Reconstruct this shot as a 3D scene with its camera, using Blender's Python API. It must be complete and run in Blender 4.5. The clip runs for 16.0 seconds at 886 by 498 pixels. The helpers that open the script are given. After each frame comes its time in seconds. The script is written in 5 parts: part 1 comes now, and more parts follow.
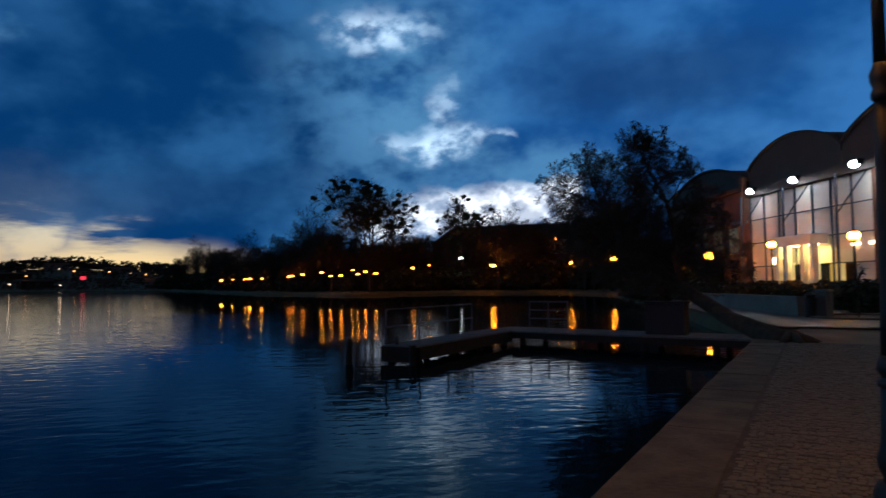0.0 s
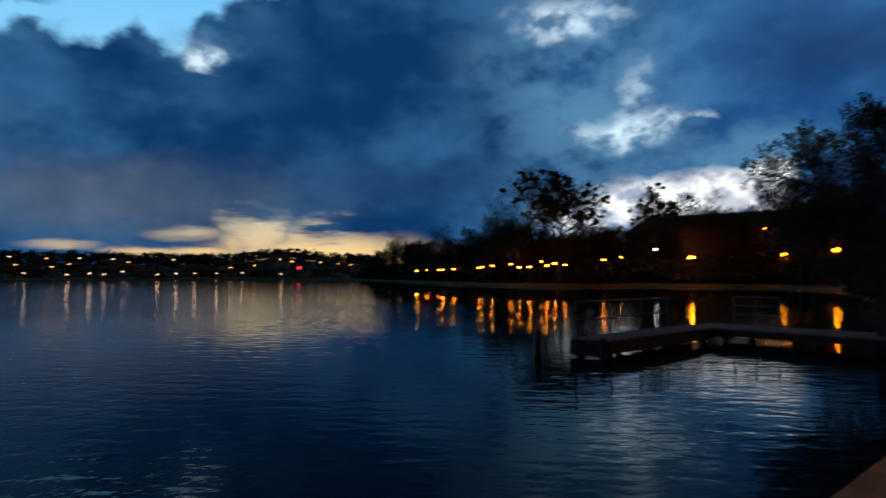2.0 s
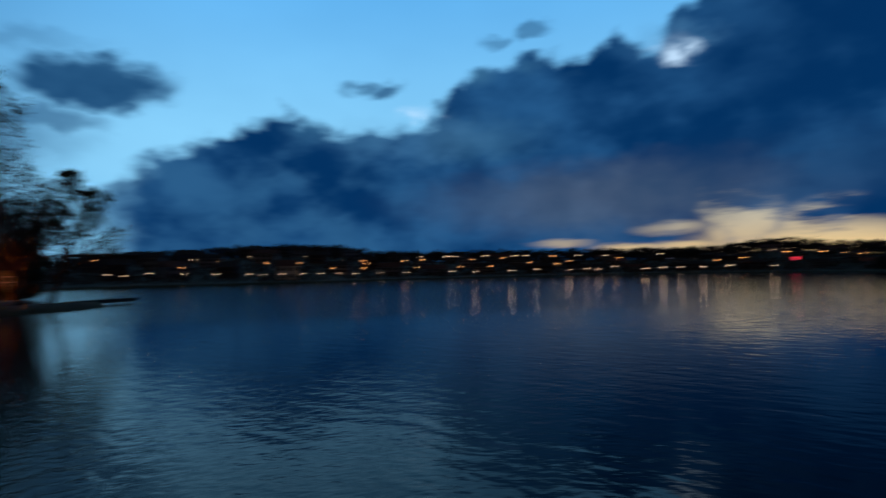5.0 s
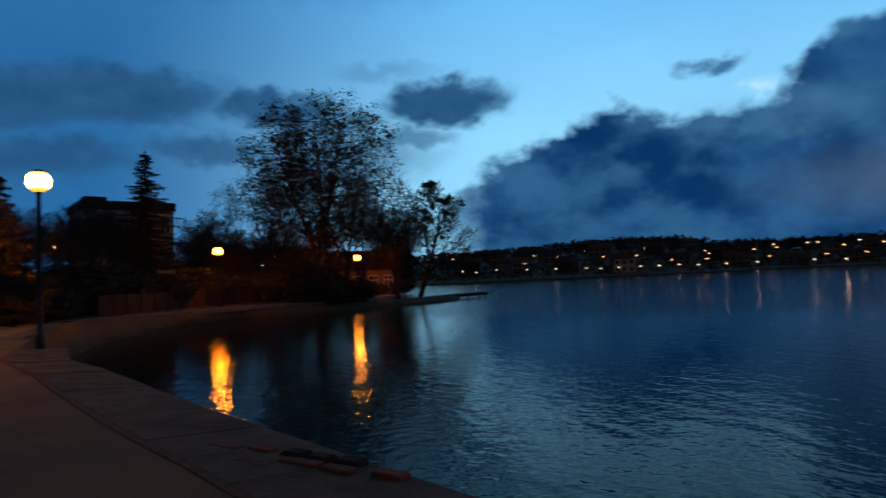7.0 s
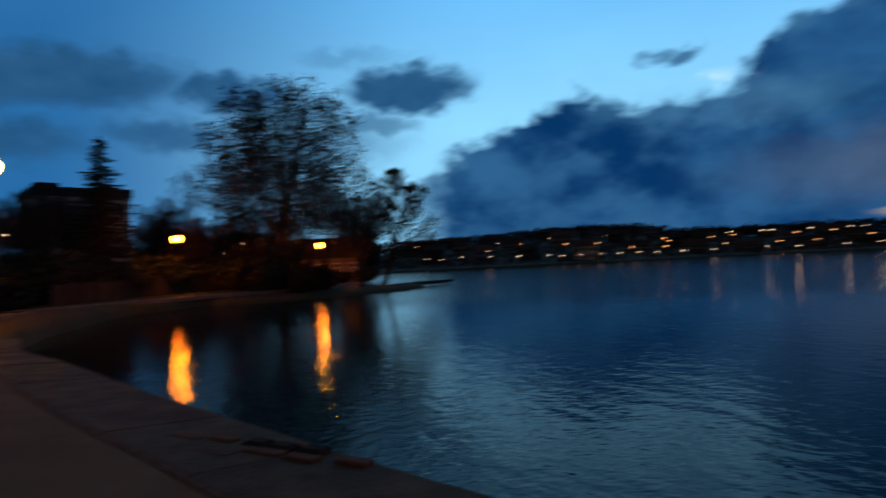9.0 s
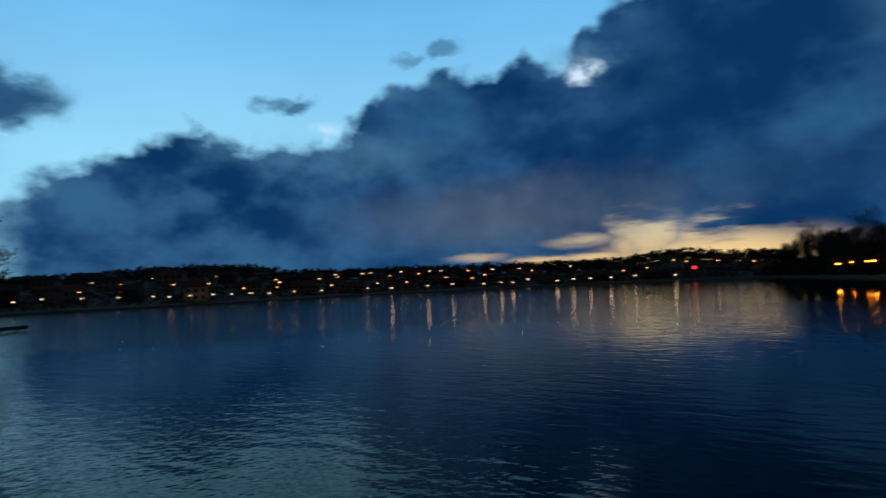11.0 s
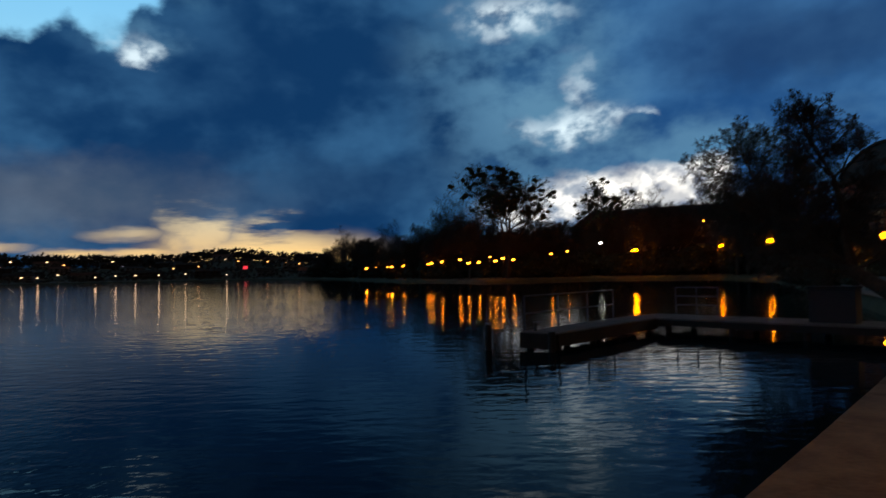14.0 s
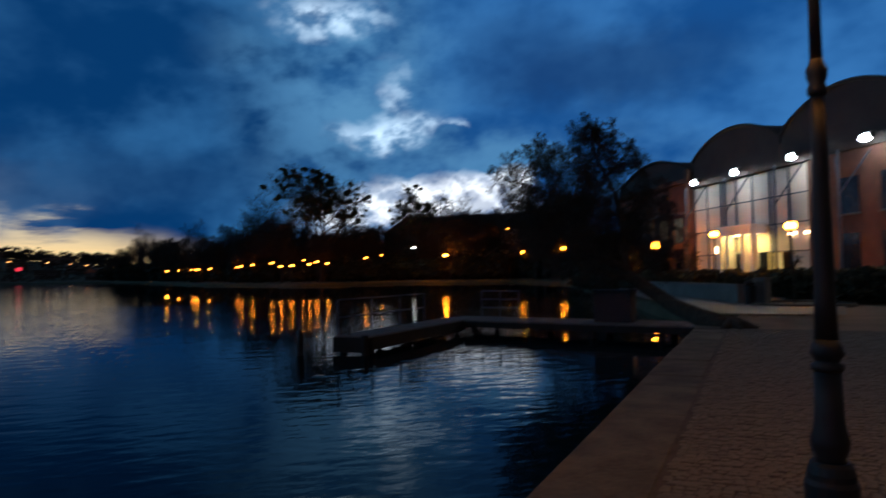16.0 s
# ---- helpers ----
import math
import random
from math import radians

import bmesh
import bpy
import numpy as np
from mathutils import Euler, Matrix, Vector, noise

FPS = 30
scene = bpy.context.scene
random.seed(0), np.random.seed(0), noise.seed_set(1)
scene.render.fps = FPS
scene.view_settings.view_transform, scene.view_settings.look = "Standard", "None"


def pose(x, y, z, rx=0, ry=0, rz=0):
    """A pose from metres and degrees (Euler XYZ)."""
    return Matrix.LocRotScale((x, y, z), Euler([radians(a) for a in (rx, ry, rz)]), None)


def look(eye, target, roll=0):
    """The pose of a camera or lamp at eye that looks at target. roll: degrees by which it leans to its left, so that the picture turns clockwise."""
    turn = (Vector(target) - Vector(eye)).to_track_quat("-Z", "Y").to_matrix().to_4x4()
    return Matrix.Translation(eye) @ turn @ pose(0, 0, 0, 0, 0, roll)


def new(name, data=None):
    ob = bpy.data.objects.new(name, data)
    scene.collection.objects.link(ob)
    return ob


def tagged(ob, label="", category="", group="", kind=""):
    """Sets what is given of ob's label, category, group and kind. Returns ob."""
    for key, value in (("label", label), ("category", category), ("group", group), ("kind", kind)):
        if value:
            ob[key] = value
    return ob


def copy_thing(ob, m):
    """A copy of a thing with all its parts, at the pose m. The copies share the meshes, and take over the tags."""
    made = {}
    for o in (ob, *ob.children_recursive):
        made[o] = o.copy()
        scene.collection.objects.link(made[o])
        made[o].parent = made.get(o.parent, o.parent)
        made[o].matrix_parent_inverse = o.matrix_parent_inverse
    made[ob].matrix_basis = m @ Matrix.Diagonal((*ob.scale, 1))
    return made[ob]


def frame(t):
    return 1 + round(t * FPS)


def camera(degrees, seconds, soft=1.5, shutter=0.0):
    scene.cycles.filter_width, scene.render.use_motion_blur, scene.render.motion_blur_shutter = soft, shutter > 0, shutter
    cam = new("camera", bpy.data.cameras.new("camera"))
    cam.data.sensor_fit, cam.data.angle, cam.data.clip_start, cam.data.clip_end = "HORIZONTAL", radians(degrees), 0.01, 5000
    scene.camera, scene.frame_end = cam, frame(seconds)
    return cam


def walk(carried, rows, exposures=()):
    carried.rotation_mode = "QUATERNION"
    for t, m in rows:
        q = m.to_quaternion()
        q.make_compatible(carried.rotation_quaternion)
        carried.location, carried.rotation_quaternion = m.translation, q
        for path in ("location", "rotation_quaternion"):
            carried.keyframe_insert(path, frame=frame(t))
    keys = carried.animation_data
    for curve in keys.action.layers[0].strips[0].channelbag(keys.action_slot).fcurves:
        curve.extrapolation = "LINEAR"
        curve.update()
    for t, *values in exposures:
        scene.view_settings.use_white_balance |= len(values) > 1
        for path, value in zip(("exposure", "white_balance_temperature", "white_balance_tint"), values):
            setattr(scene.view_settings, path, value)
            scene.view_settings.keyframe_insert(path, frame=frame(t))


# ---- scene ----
cam = camera(68.3, 16.0, 1.4, 0.9)
# ---- camera: one standing point, a pan to and fro ----
EYE = (0.0, 0.0, 2.2)
PATH = [
    (0.0, pose(*EYE, 93.13, 0.61, -9.53)),
    (0.5, pose(*EYE, 92.77, 0.51, -5.71)),
    (1.0, pose(*EYE, 92.76, 0.52, 1.09)),
    (1.5, pose(*EYE, 92.84, 0.25, 3.69)),
    (2.0, pose(*EYE, 92.47, -0.00, 6.89)),
    (2.5, pose(*EYE, 92.49, 0.18, 12.14)),
    (3.0, pose(*EYE, 93.10, 0.47, 17.44)),
    (3.5, pose(*EYE, 92.73, 0.86, 23.89)),
    (4.0, pose(*EYE, 92.55, 0.87, 29.89)),
    (4.5, pose(*EYE, 92.44, 0.85, 36.49)),
    (5.0, pose(*EYE, 92.22, 0.91, 47.72)),
    (5.2, pose(*EYE, 91.96, 1.22, 52.34)),
    (7.3, pose(*EYE, 92.55, 2.06, 78.99)),
    (7.5, pose(*EYE, 92.53, 2.02, 80.42)),
    (8.0, pose(*EYE, 92.07, 2.40, 82.23)),
    (8.5, pose(*EYE, 90.98, 2.58, 80.62)),
    (9.0, pose(*EYE, 91.22, 2.34, 73.49)),
    (9.5, pose(*EYE, 91.86, 2.64, 62.08)),
    (9.7, pose(*EYE, 92.15, 2.40, 57.52)),
    (11.8, pose(*EYE, 93.08, 2.14, 31.01)),
    (12.0, pose(*EYE, 92.94, 1.77, 27.58)),
    (12.5, pose(*EYE, 92.88, 0.73, 17.61)),
    (13.0, pose(*EYE, 91.87, 1.10, 9.97)),
    (13.5, pose(*EYE, 91.17, 1.76, 4.64)),
    (14.0, pose(*EYE, 92.13, 1.15, 2.49)),
    (14.5, pose(*EYE, 92.93, 0.63, -0.73)),
    (15.0, pose(*EYE, 92.19, 0.07, -5.40)),
    (15.5, pose(*EYE, 90.93, 0.97, -9.34)),
    (16.0, pose(*EYE, 92.18, 0.88, -13.69)),
]
walk(cam, PATH, [(0.0, 0.12, 5750, 10), (1.5, 0.08, 6300, 10), (3.0, 0.05, 6500, 10), (4.0, -0.02, 6450, 10), (4.5, -0.08, 6300, 10), (5.0, -0.24, 5750, 10), (5.2, -0.26, 5700, 10), (7.3, -0.08, 6000, 10), (8.5, -0.08, 5850, 10), (9.5, -0.05, 6000, 10),
                 (11.8, -0.12, 6400, 10), (12.5, -0.06, 6250, 10), (13.5, 0.08, 6900, 10), (14.5, 0.08, 6950, 10), (15.2, 0.06, 6800, 10), (16.0, 0.12, 5850, 10)])

# ---- world: dusk sky with broken cloud ----
world = bpy.data.worlds.new("dusk_sky")
scene.world = world
world.use_nodes = True
wt = world.node_tree
wt.nodes.clear()


def sock(node_tree, target, value):
    if isinstance(value, bpy.types.NodeSocket):
        node_tree.links.new(value, target)
    elif value is not None:
        target.default_value = value


def wm(op, a, b=None, c=None, clamp=False):
    n = wt.nodes.new("ShaderNodeMath")
    n.operation, n.use_clamp = op, clamp
    for i, v in enumerate((a, b, c)):
        sock(wt, n.inputs[i], v)
    return n.outputs[0]


def wramp(x, lo, hi, to_lo=0.0, to_hi=1.0):
    n = wt.nodes.new("ShaderNodeMapRange")
    n.interpolation_type = "SMOOTHSTEP"
    for key, v in (("Value", x), ("From Min", lo), ("From Max", hi), ("To Min", to_lo), ("To Max", to_hi)):
        sock(wt, n.inputs[key], v)
    return n.outputs[0]


def wmix(f, a, b, mode="MIX"):
    n = wt.nodes.new("ShaderNodeMix")
    n.data_type, n.blend_type = "RGBA", mode
    sock(wt, n.inputs["Factor"], f)
    for key, v in ((6, a), (7, b)):
        sock(wt, n.inputs[key], v if isinstance(v, bpy.types.NodeSocket) else (*v, 1))
    return n.outputs[2]


def wnoise(scale, detail, rough, squash, shift=0.0):
    m = wt.nodes.new("ShaderNodeMapping")
    wt.links.new(sky_dir, m.inputs["Vector"])
    m.inputs["Scale"].default_value = (scale, scale, scale * squash)
    m.inputs["Location"].default_value = (shift, shift * 0.7, shift * 1.3)
    n = wt.nodes.new("ShaderNodeTexNoise")
    wt.links.new(m.outputs[0], n.inputs["Vector"])
    n.inputs["Scale"].default_value, n.inputs["Detail"].default_value, n.inputs["Roughness"].default_value = 1.0, detail, rough
    return n.outputs["Fac"]


sky_dir = wt.nodes.new("ShaderNodeTexCoord").outputs["Generated"]
xyz = wt.nodes.new("ShaderNodeSeparateXYZ")
wt.links.new(sky_dir, xyz.inputs[0])
DEG = 57.29578
az_true = wm("MULTIPLY", wm("ARCTAN2", wm("MULTIPLY", xyz.outputs[0], -1.0), xyz.outputs[1]), DEG)
el_true = wm("MULTIPLY", wm("ARCSINE", xyz.outputs[2]), DEG)
n_big = wnoise(5.0, 4.0, 0.5, 1.5)
n_mid = wnoise(13.0, 5.0, 0.52, 1.5, 3.1)
n_fine = wnoise(30.0, 4.0, 0.5, 1.5, 7.7)
n_soft = wnoise(4.0, 3.0, 0.5, 2.0, 11.3)
az = wm("ADD", az_true, wm("MULTIPLY", wm("SUBTRACT", n_mid, 0.5), 7.0))
el = wm("ADD", el_true, wm("ADD", wm("MULTIPLY", wm("SUBTRACT", n_big, 0.5), 3.2), wm("MULTIPLY", wm("SUBTRACT", n_fine, 0.5), 2.4)))


cell = wt.nodes.new("ShaderNodeTexVoronoi")
cell.feature = "SMOOTH_F1"
cell_map = wt.nodes.new("ShaderNodeMapping")
cell_map.inputs["Scale"].default_value = (1, 1, 1.35)
wt.links.new(sky_dir, cell_map.inputs["Vector"])
wt.links.new(cell_map.outputs[0], cell.inputs["Vector"])
cell.inputs["Scale"].default_value, cell.inputs["Smoothness"].default_value = 15.0, 0.25
lump = wm("SUBTRACT", 0.42, cell.outputs["Distance"])
n_streak = wnoise(8.0, 5.0, 0.55, 6.0, 5.3)
az_low = wm("ADD", az_true, wm("MULTIPLY", wm("SUBTRACT", n_mid, 0.5), 5.0))
el_low = wm("ADD", el_true, wm("MULTIPLY", wm("SUBTRACT", n_streak, 0.5), 1.5))


def puff(a0, e0, ra, re, soft=0.4, level=1.0, low=False):
    dx = wm("DIVIDE", wm("SUBTRACT", az_low if low else az, a0), ra)
    dy = wm("DIVIDE", wm("SUBTRACT", el_low if low else el, e0), re)
    r = wm("SQRT", wm("ADD", wm("MULTIPLY", dx, dx), wm("MULTIPLY", dy, dy)))
    return wramp(r, 1 + soft, 1 - soft, 0.0, level)


def most(fields):
    out = fields[0]
    for f in fields[1:]:
        out = wm("MAXIMUM", out, f)
    return out


# clear air: bright blue towards the set sun, deeper away from it and higher up
clear = wmix(wramp(el_true, 8, 27), (0.42, 0.88, 1.12), (0.175, 0.56, 0.98))
clear = wmix(wramp(az_true, 68, 106), clear, (0.020, 0.130, 0.33))
clear = wmix(wm("MULTIPLY", n_soft, 0.35), clear, (0.09, 0.30, 0.56))
# top of the large cloud bank by azimuth
crest = wt.nodes.new("ShaderNodeFloatCurve")
sock(wt, crest.inputs["Value"], wm("DIVIDE", wm("ADD", wm("ADD", az_true, wm("MULTIPLY", wm("SUBTRACT", n_mid, 0.5), -2.5)), 50.0), 180.0))
cpts = crest.mapping.curves[0].points
CREST = ((-50, 60), (8, 60), (14, 32), (19.5, 23.8), (24.5, 22.2), (27.2, 20.9), (28.6, 18.4), (30.6, 18.0), (32.0, 19.3), (33.6, 19.2), (35.0, 18.0), (40.6, 17.7),
         (46.0, 16.4), (47.8, 13.8), (50.2, 12.6), (57, 12.1), (59.5, 13.0), (61.3, 14.2), (62.6, 13.5), (63.8, 12.3), (67.6, 11.5), (70.8, 10.2), (73.2, 8.8), (76, 7.0), (81, 4.5), (88, 2.0), (130, 0.0))
for i, (a, e) in enumerate(CREST):
    p = ((a + 50) / 180.0, e / 60.0)
    if i == 0:
        cpts[0].location = p
    elif i == len(CREST) - 1:
        cpts[-1].location = p
    else:
        cpts.new(*p)
for p in cpts:
    p.handle_type = "VECTOR"
crest.mapping.update()
ragged = wm("ADD", wm("MULTIPLY", wm("SUBTRACT", n_fine, 0.5), 2.6), wm("MULTIPLY", wm("SUBTRACT", n_mid, 0.5), 2.2))
above = wm("ADD", wm("SUBTRACT", wm("MULTIPLY_ADD", crest.outputs[0], 60.0, 0.5), wm("ADD", el_true, ragged)), wm("MULTIPLY", lump, 2.2))
bank = wm("MULTIPLY", wramp(above, -0.5, 1.0), wramp(wm("ADD", az, wm("MULTIPLY", lump, -4.0)), 79.5, 71.5))
small = most([puff(76.0, 14.9, 5.4, 1.9, 0.35), puff(79.6, 12.2, 3.4, 1.0, 0.6, 0.7), puff(86, 13.6, 5.0, 1.0, 0.6, 0.5), puff(53.4, 15.8, 1.6, 0.6, 0.6, 0.85), puff(38.9, 20.6, 1.5, 0.6, 0.5, 0.6),
              puff(42.5, 20.0, 1.3, 0.5, 0.6, 0.5), puff(91, 14.6, 4.4, 1.4, 0.45, 0.95), puff(104, 15.3, 9.0, 2.2, 0.4, 1.0), puff(113, 13.8, 8.0, 1.6, 0.4, 0.95),
              puff(95.8, 11.2, 3.6, 1.2, 0.5, 0.8), puff(109, 10.2, 7.0, 1.6, 0.5, 0.9), puff(83.0, 10.5, 5.0, 1.9, 0.7, 0.5), puff(81, 17.6, 4.0, 0.7, 0.7, 0.3),
              puff(100, 26.0, 30.0, 2.5, 0.6, 0.4)])
# cloud body: dark slate blue with paler billows
billow = wramp(wm("ADD", wm("MULTIPLY", n_big, 0.7), wm("MULTIPLY", n_mid, 0.3)), 0.40, 0.66)
body = wmix(billow, (0.0036, 0.036, 0.122), (0.028, 0.114, 0.260))
rim = wm("MULTIPLY", wramp(above, 3.0, 0.3), wramp(wm("ADD", wm("MULTIPLY", n_mid, 0.6), wm("MULTIPLY", lump, 0.6)), 0.24, 0.62))
body = wmix(wm("MULTIPLY", rim, 0.75), body, (0.065, 0.19, 0.31))
# the western end is thinner and paler, in stacked lumps
west = wm("MULTIPLY", wramp(az_true, 44, 58), wramp(wm("ADD", wm("MULTIPLY", n_big, 0.4), wm("MULTIPLY", n_mid, 0.6)), 0.40, 0.62))
body = wmix(wm("MULTIPLY", west, 0.6), body, (0.042, 0.140, 0.27))
body = wmix(wramp(az_true, 4, -24), body, wmix(billow, (0.011, 0.070, 0.225), (0.042, 0.160, 0.38)))
body = wmix(wm("MULTIPLY", puff(44.5, 11.8, 4.5, 1.7, 0.8), 0.5), body, (0.055, 0.16, 0.27))
body = wmix(wm("MULTIPLY", puff(33, 6.2, 13, 2.6, 0.7), 0.7), body, wmix(n_mid, (0.040, 0.085, 0.155), (0.140, 0.170, 0.225)))
body = wmix(wm("MULTIPLY", puff(16, 8.0, 11, 2.2, 0.8), 0.5), body, (0.014, 0.048, 0.125))
body = wmix(wm("MULTIPLY", puff(22, 17.5, 7, 4.5, 0.7), 0.5), body, (0.0035, 0.033, 0.115))
body = wmix(wm("MULTIPLY", puff(-27, 17.0, 10, 3.0, 0.6), 0.65), body, (0.012, 0.042, 0.125))
body = wmix(wm("MULTIPLY", puff(-20, 20.5, 5, 2.0, 0.7), 0.5), body, (0.012, 0.050, 0.15))
sky = wmix(bank, clear, body)
sky = wmix(small, sky, wmix(wm("ADD", wm("MULTIPLY", n_mid, 0.5), wm("MULTIPLY", n_fine, 0.5)), (0.006, 0.050, 0.140), (0.046, 0.150, 0.29)))
# thin bright veil where the cloud breaks, and the gaps themselves
veil = most([puff(-5.0, 15.5, 6.5, 9.0, 0.95, 0.95), puff(-13, 10.0, 12, 2.6, 0.6, 0.75), puff(27.5, 18.6, 3.0, 1.3, 0.6, 0.6), puff(3.6, 18.5, 2.6, 2.2, 0.9, 0.45),
             puff(50, 11.5, 6.0, 1.6, 0.7, 0.4), puff(-30, 9, 9, 3, 0.7, 0.3)])
sky = wmix(wm("MULTIPLY", veil, wramp(n_mid, 0.28, 0.66)), sky, (0.095, 0.245, 0.41))
gaps = most([puff(-8.7, 12.2, 2.6, 1.3, 0.8, 0.95), puff(-5.6, 12.4, 1.8, 0.8, 0.9, 0.5), puff(-11.6, 13.2, 1.6, 0.8, 0.8, 0.6), puff(-15.0, 13.1, 1.5, 0.45, 0.8, 0.65), puff(-9.4, 15.4, 0.9, 2.2, 0.95, 0.42),
             puff(-3.6, 22.0, 3.8, 1.3, 0.9, 0.75), puff(27.4, 18.2, 1.5, 0.8, 0.8, 0.85), puff(49.2, 13.9, 1.2, 0.5, 0.8, 0.6)])
sky = wmix(wm("MULTIPLY", gaps, wramp(n_fine, 0.34, 0.64, 0.08, 1.0)), sky, (0.80, 1.00, 1.14))
white = most([puff(-13.6, 6.4, 7.6, 1.9, 0.45), puff(-19.4, 7.2, 2.4, 1.8, 0.5), puff(-6.0, 5.4, 4.0, 1.7, 0.7, 0.7)])
sky = wmix(wm("MULTIPLY", white, wramp(n_fine, 0.34, 0.60, 0.25, 1.0)), sky, wmix(wramp(n_mid, 0.38, 0.62), (0.60, 0.63, 0.68), (1.8, 1.76, 1.66)))
# the last sunset light under the bank
hump = most([puff(16.8, 1.2, 8.6, 2.3, 0.6, 1.0, True), puff(22.6, 3.6, 2.2, 2.0, 0.8, 0.8), puff(18.2, 4.0, 2.6, 1.3, 0.8, 0.75)])
glow = wm("MULTIPLY", hump, wramp(wm("ADD", n_streak, wm("MULTIPLY", wramp(el_true, 6.5, 1.0), 0.36)), 0.45, 0.70))
streak = most([puff(37.5, 2.5, 2.2, 0.25, 0.9, 0.5, True), puff(31.5, 2.1, 2.2, 0.3, 0.9, 0.8, True), puff(28, 3.6, 2.5, 0.4, 0.9, 0.55, True), puff(27, 2.0, 4.0, 0.4, 0.9, 0.85, True)])
sky = wmix(most([glow, streak]), sky, wmix(wramp(el_true, 1.0, 5.5), (0.95, 0.63, 0.26), (0.80, 0.68, 0.44)))
# unseen sky high and behind: dim grey added to darken water, brown the paving
sky = wmix(wramp(el_true, 23, 32), sky, wmix(n_soft, (0.013, 0.013, 0.015), (0.028, 0.026, 0.026)))
sky = wmix(wramp(wm("ABSOLUTE", wm("SUBTRACT", az_true, 32.0)), 95, 125), sky, wmix(n_soft, (0.024, 0.023, 0.026), (0.05, 0.042, 0.04)))
sky = wmix(wramp(el_true, -0.5, -3.0), sky, (0.01, 0.02, 0.04))
back = wt.nodes.new("ShaderNodeBackground")
wt.links.new(sky, back.inputs["Color"])
back.inputs["Strength"].default_value = 1.0
wout = wt.nodes.new("ShaderNodeOutputWorld")
wt.links.new(back.outputs[0], wout.inputs["Surface"])

# ---- materials ----


def material(name, dark, light, rough=0.8, scale=6.0, bump=0.0, fine=40.0, metal=0.0, spread=0.0, island=False):
    m = bpy.data.materials.new(name)
    m.use_nodes = True
    t = m.node_tree
    bsdf = t.nodes["Principled BSDF"]
    co = t.nodes.new("ShaderNodeTexCoord")
    n1, n2 = t.nodes.new("ShaderNodeTexNoise"), t.nodes.new("ShaderNodeTexNoise")
    for n, s in ((n1, scale), (n2, fine)):
        n.inputs["Scale"].default_value, n.inputs["Detail"].default_value = s, 5.0
        t.links.new(co.outputs["Object"], n.inputs["Vector"])
    add = t.nodes.new("ShaderNodeMath")
    add.operation = "MULTIPLY_ADD"
    t.links.new(n2.outputs["Fac"], add.inputs[0])
    add.inputs[1].default_value = 0.45
    t.links.new(n1.outputs["Fac"], add.inputs[2])
    fac = add.outputs[0]
    if spread:
        src = t.nodes.new("ShaderNodeNewGeometry").outputs["Random Per Island"] if island else t.nodes.new("ShaderNodeObjectInfo").outputs["Random"]
        a2 = t.nodes.new("ShaderNodeMath")
        a2.operation = "MULTIPLY_ADD"
        t.links.new(src, a2.inputs[0])
        a2.inputs[1].default_value = spread
        t.links.new(fac, a2.inputs[2])
        fac = a2.outputs[0]
    ramp = t.nodes.new("ShaderNodeValToRGB")
    t.links.new(fac, ramp.inputs[0])
    ramp.color_ramp.elements[0].position, ramp.color_ramp.elements[1].position = 0.45, 1.0 + spread * 0.8
    ramp.color_ramp.elements[0].color, ramp.color_ramp.elements[1].color = (*dark, 1), (*light, 1)
    t.links.new(ramp.outputs[0], bsdf.inputs["Base Color"])
    bsdf.inputs["Roughness"].default_value, bsdf.inputs["Metallic"].default_value = rough, metal
    if bump:
        b = t.nodes.new("ShaderNodeBump")
        b.inputs["Strength"].default_value, b.inputs["Distance"].default_value = 0.7, bump
        t.links.new(add.outputs[0], b.inputs["Height"])
        t.links.new(b.outputs[0], bsdf.inputs["Normal"])
    return m


def glowing(name, color, strength):
    m = bpy.data.materials.new(name)
    m.use_nodes = True
    b = m.node_tree.nodes["Principled BSDF"]
    b.inputs["Base Color"].default_value = (0.8, 0.78, 0.7, 1)
    b.inputs["Emission Color"].default_value, b.inputs["Emission Strength"].default_value = (*color, 1), strength
    return m


def globe_halo(name, color, strength, edge=2.4):
    """Lamp globe with its halo painted in: hot belt, orange above and below."""
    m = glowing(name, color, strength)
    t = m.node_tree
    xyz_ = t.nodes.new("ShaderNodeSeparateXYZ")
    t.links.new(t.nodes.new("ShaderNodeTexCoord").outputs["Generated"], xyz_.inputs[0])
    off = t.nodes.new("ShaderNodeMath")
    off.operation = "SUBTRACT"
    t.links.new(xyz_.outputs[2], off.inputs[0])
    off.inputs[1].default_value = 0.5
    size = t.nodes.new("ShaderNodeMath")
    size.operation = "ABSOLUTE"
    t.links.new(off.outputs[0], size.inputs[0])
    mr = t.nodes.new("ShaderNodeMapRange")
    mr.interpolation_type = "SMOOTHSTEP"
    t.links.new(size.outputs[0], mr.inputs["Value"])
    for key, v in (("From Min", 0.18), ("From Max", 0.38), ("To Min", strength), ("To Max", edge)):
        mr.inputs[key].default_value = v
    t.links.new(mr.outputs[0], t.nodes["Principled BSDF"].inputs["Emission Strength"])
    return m


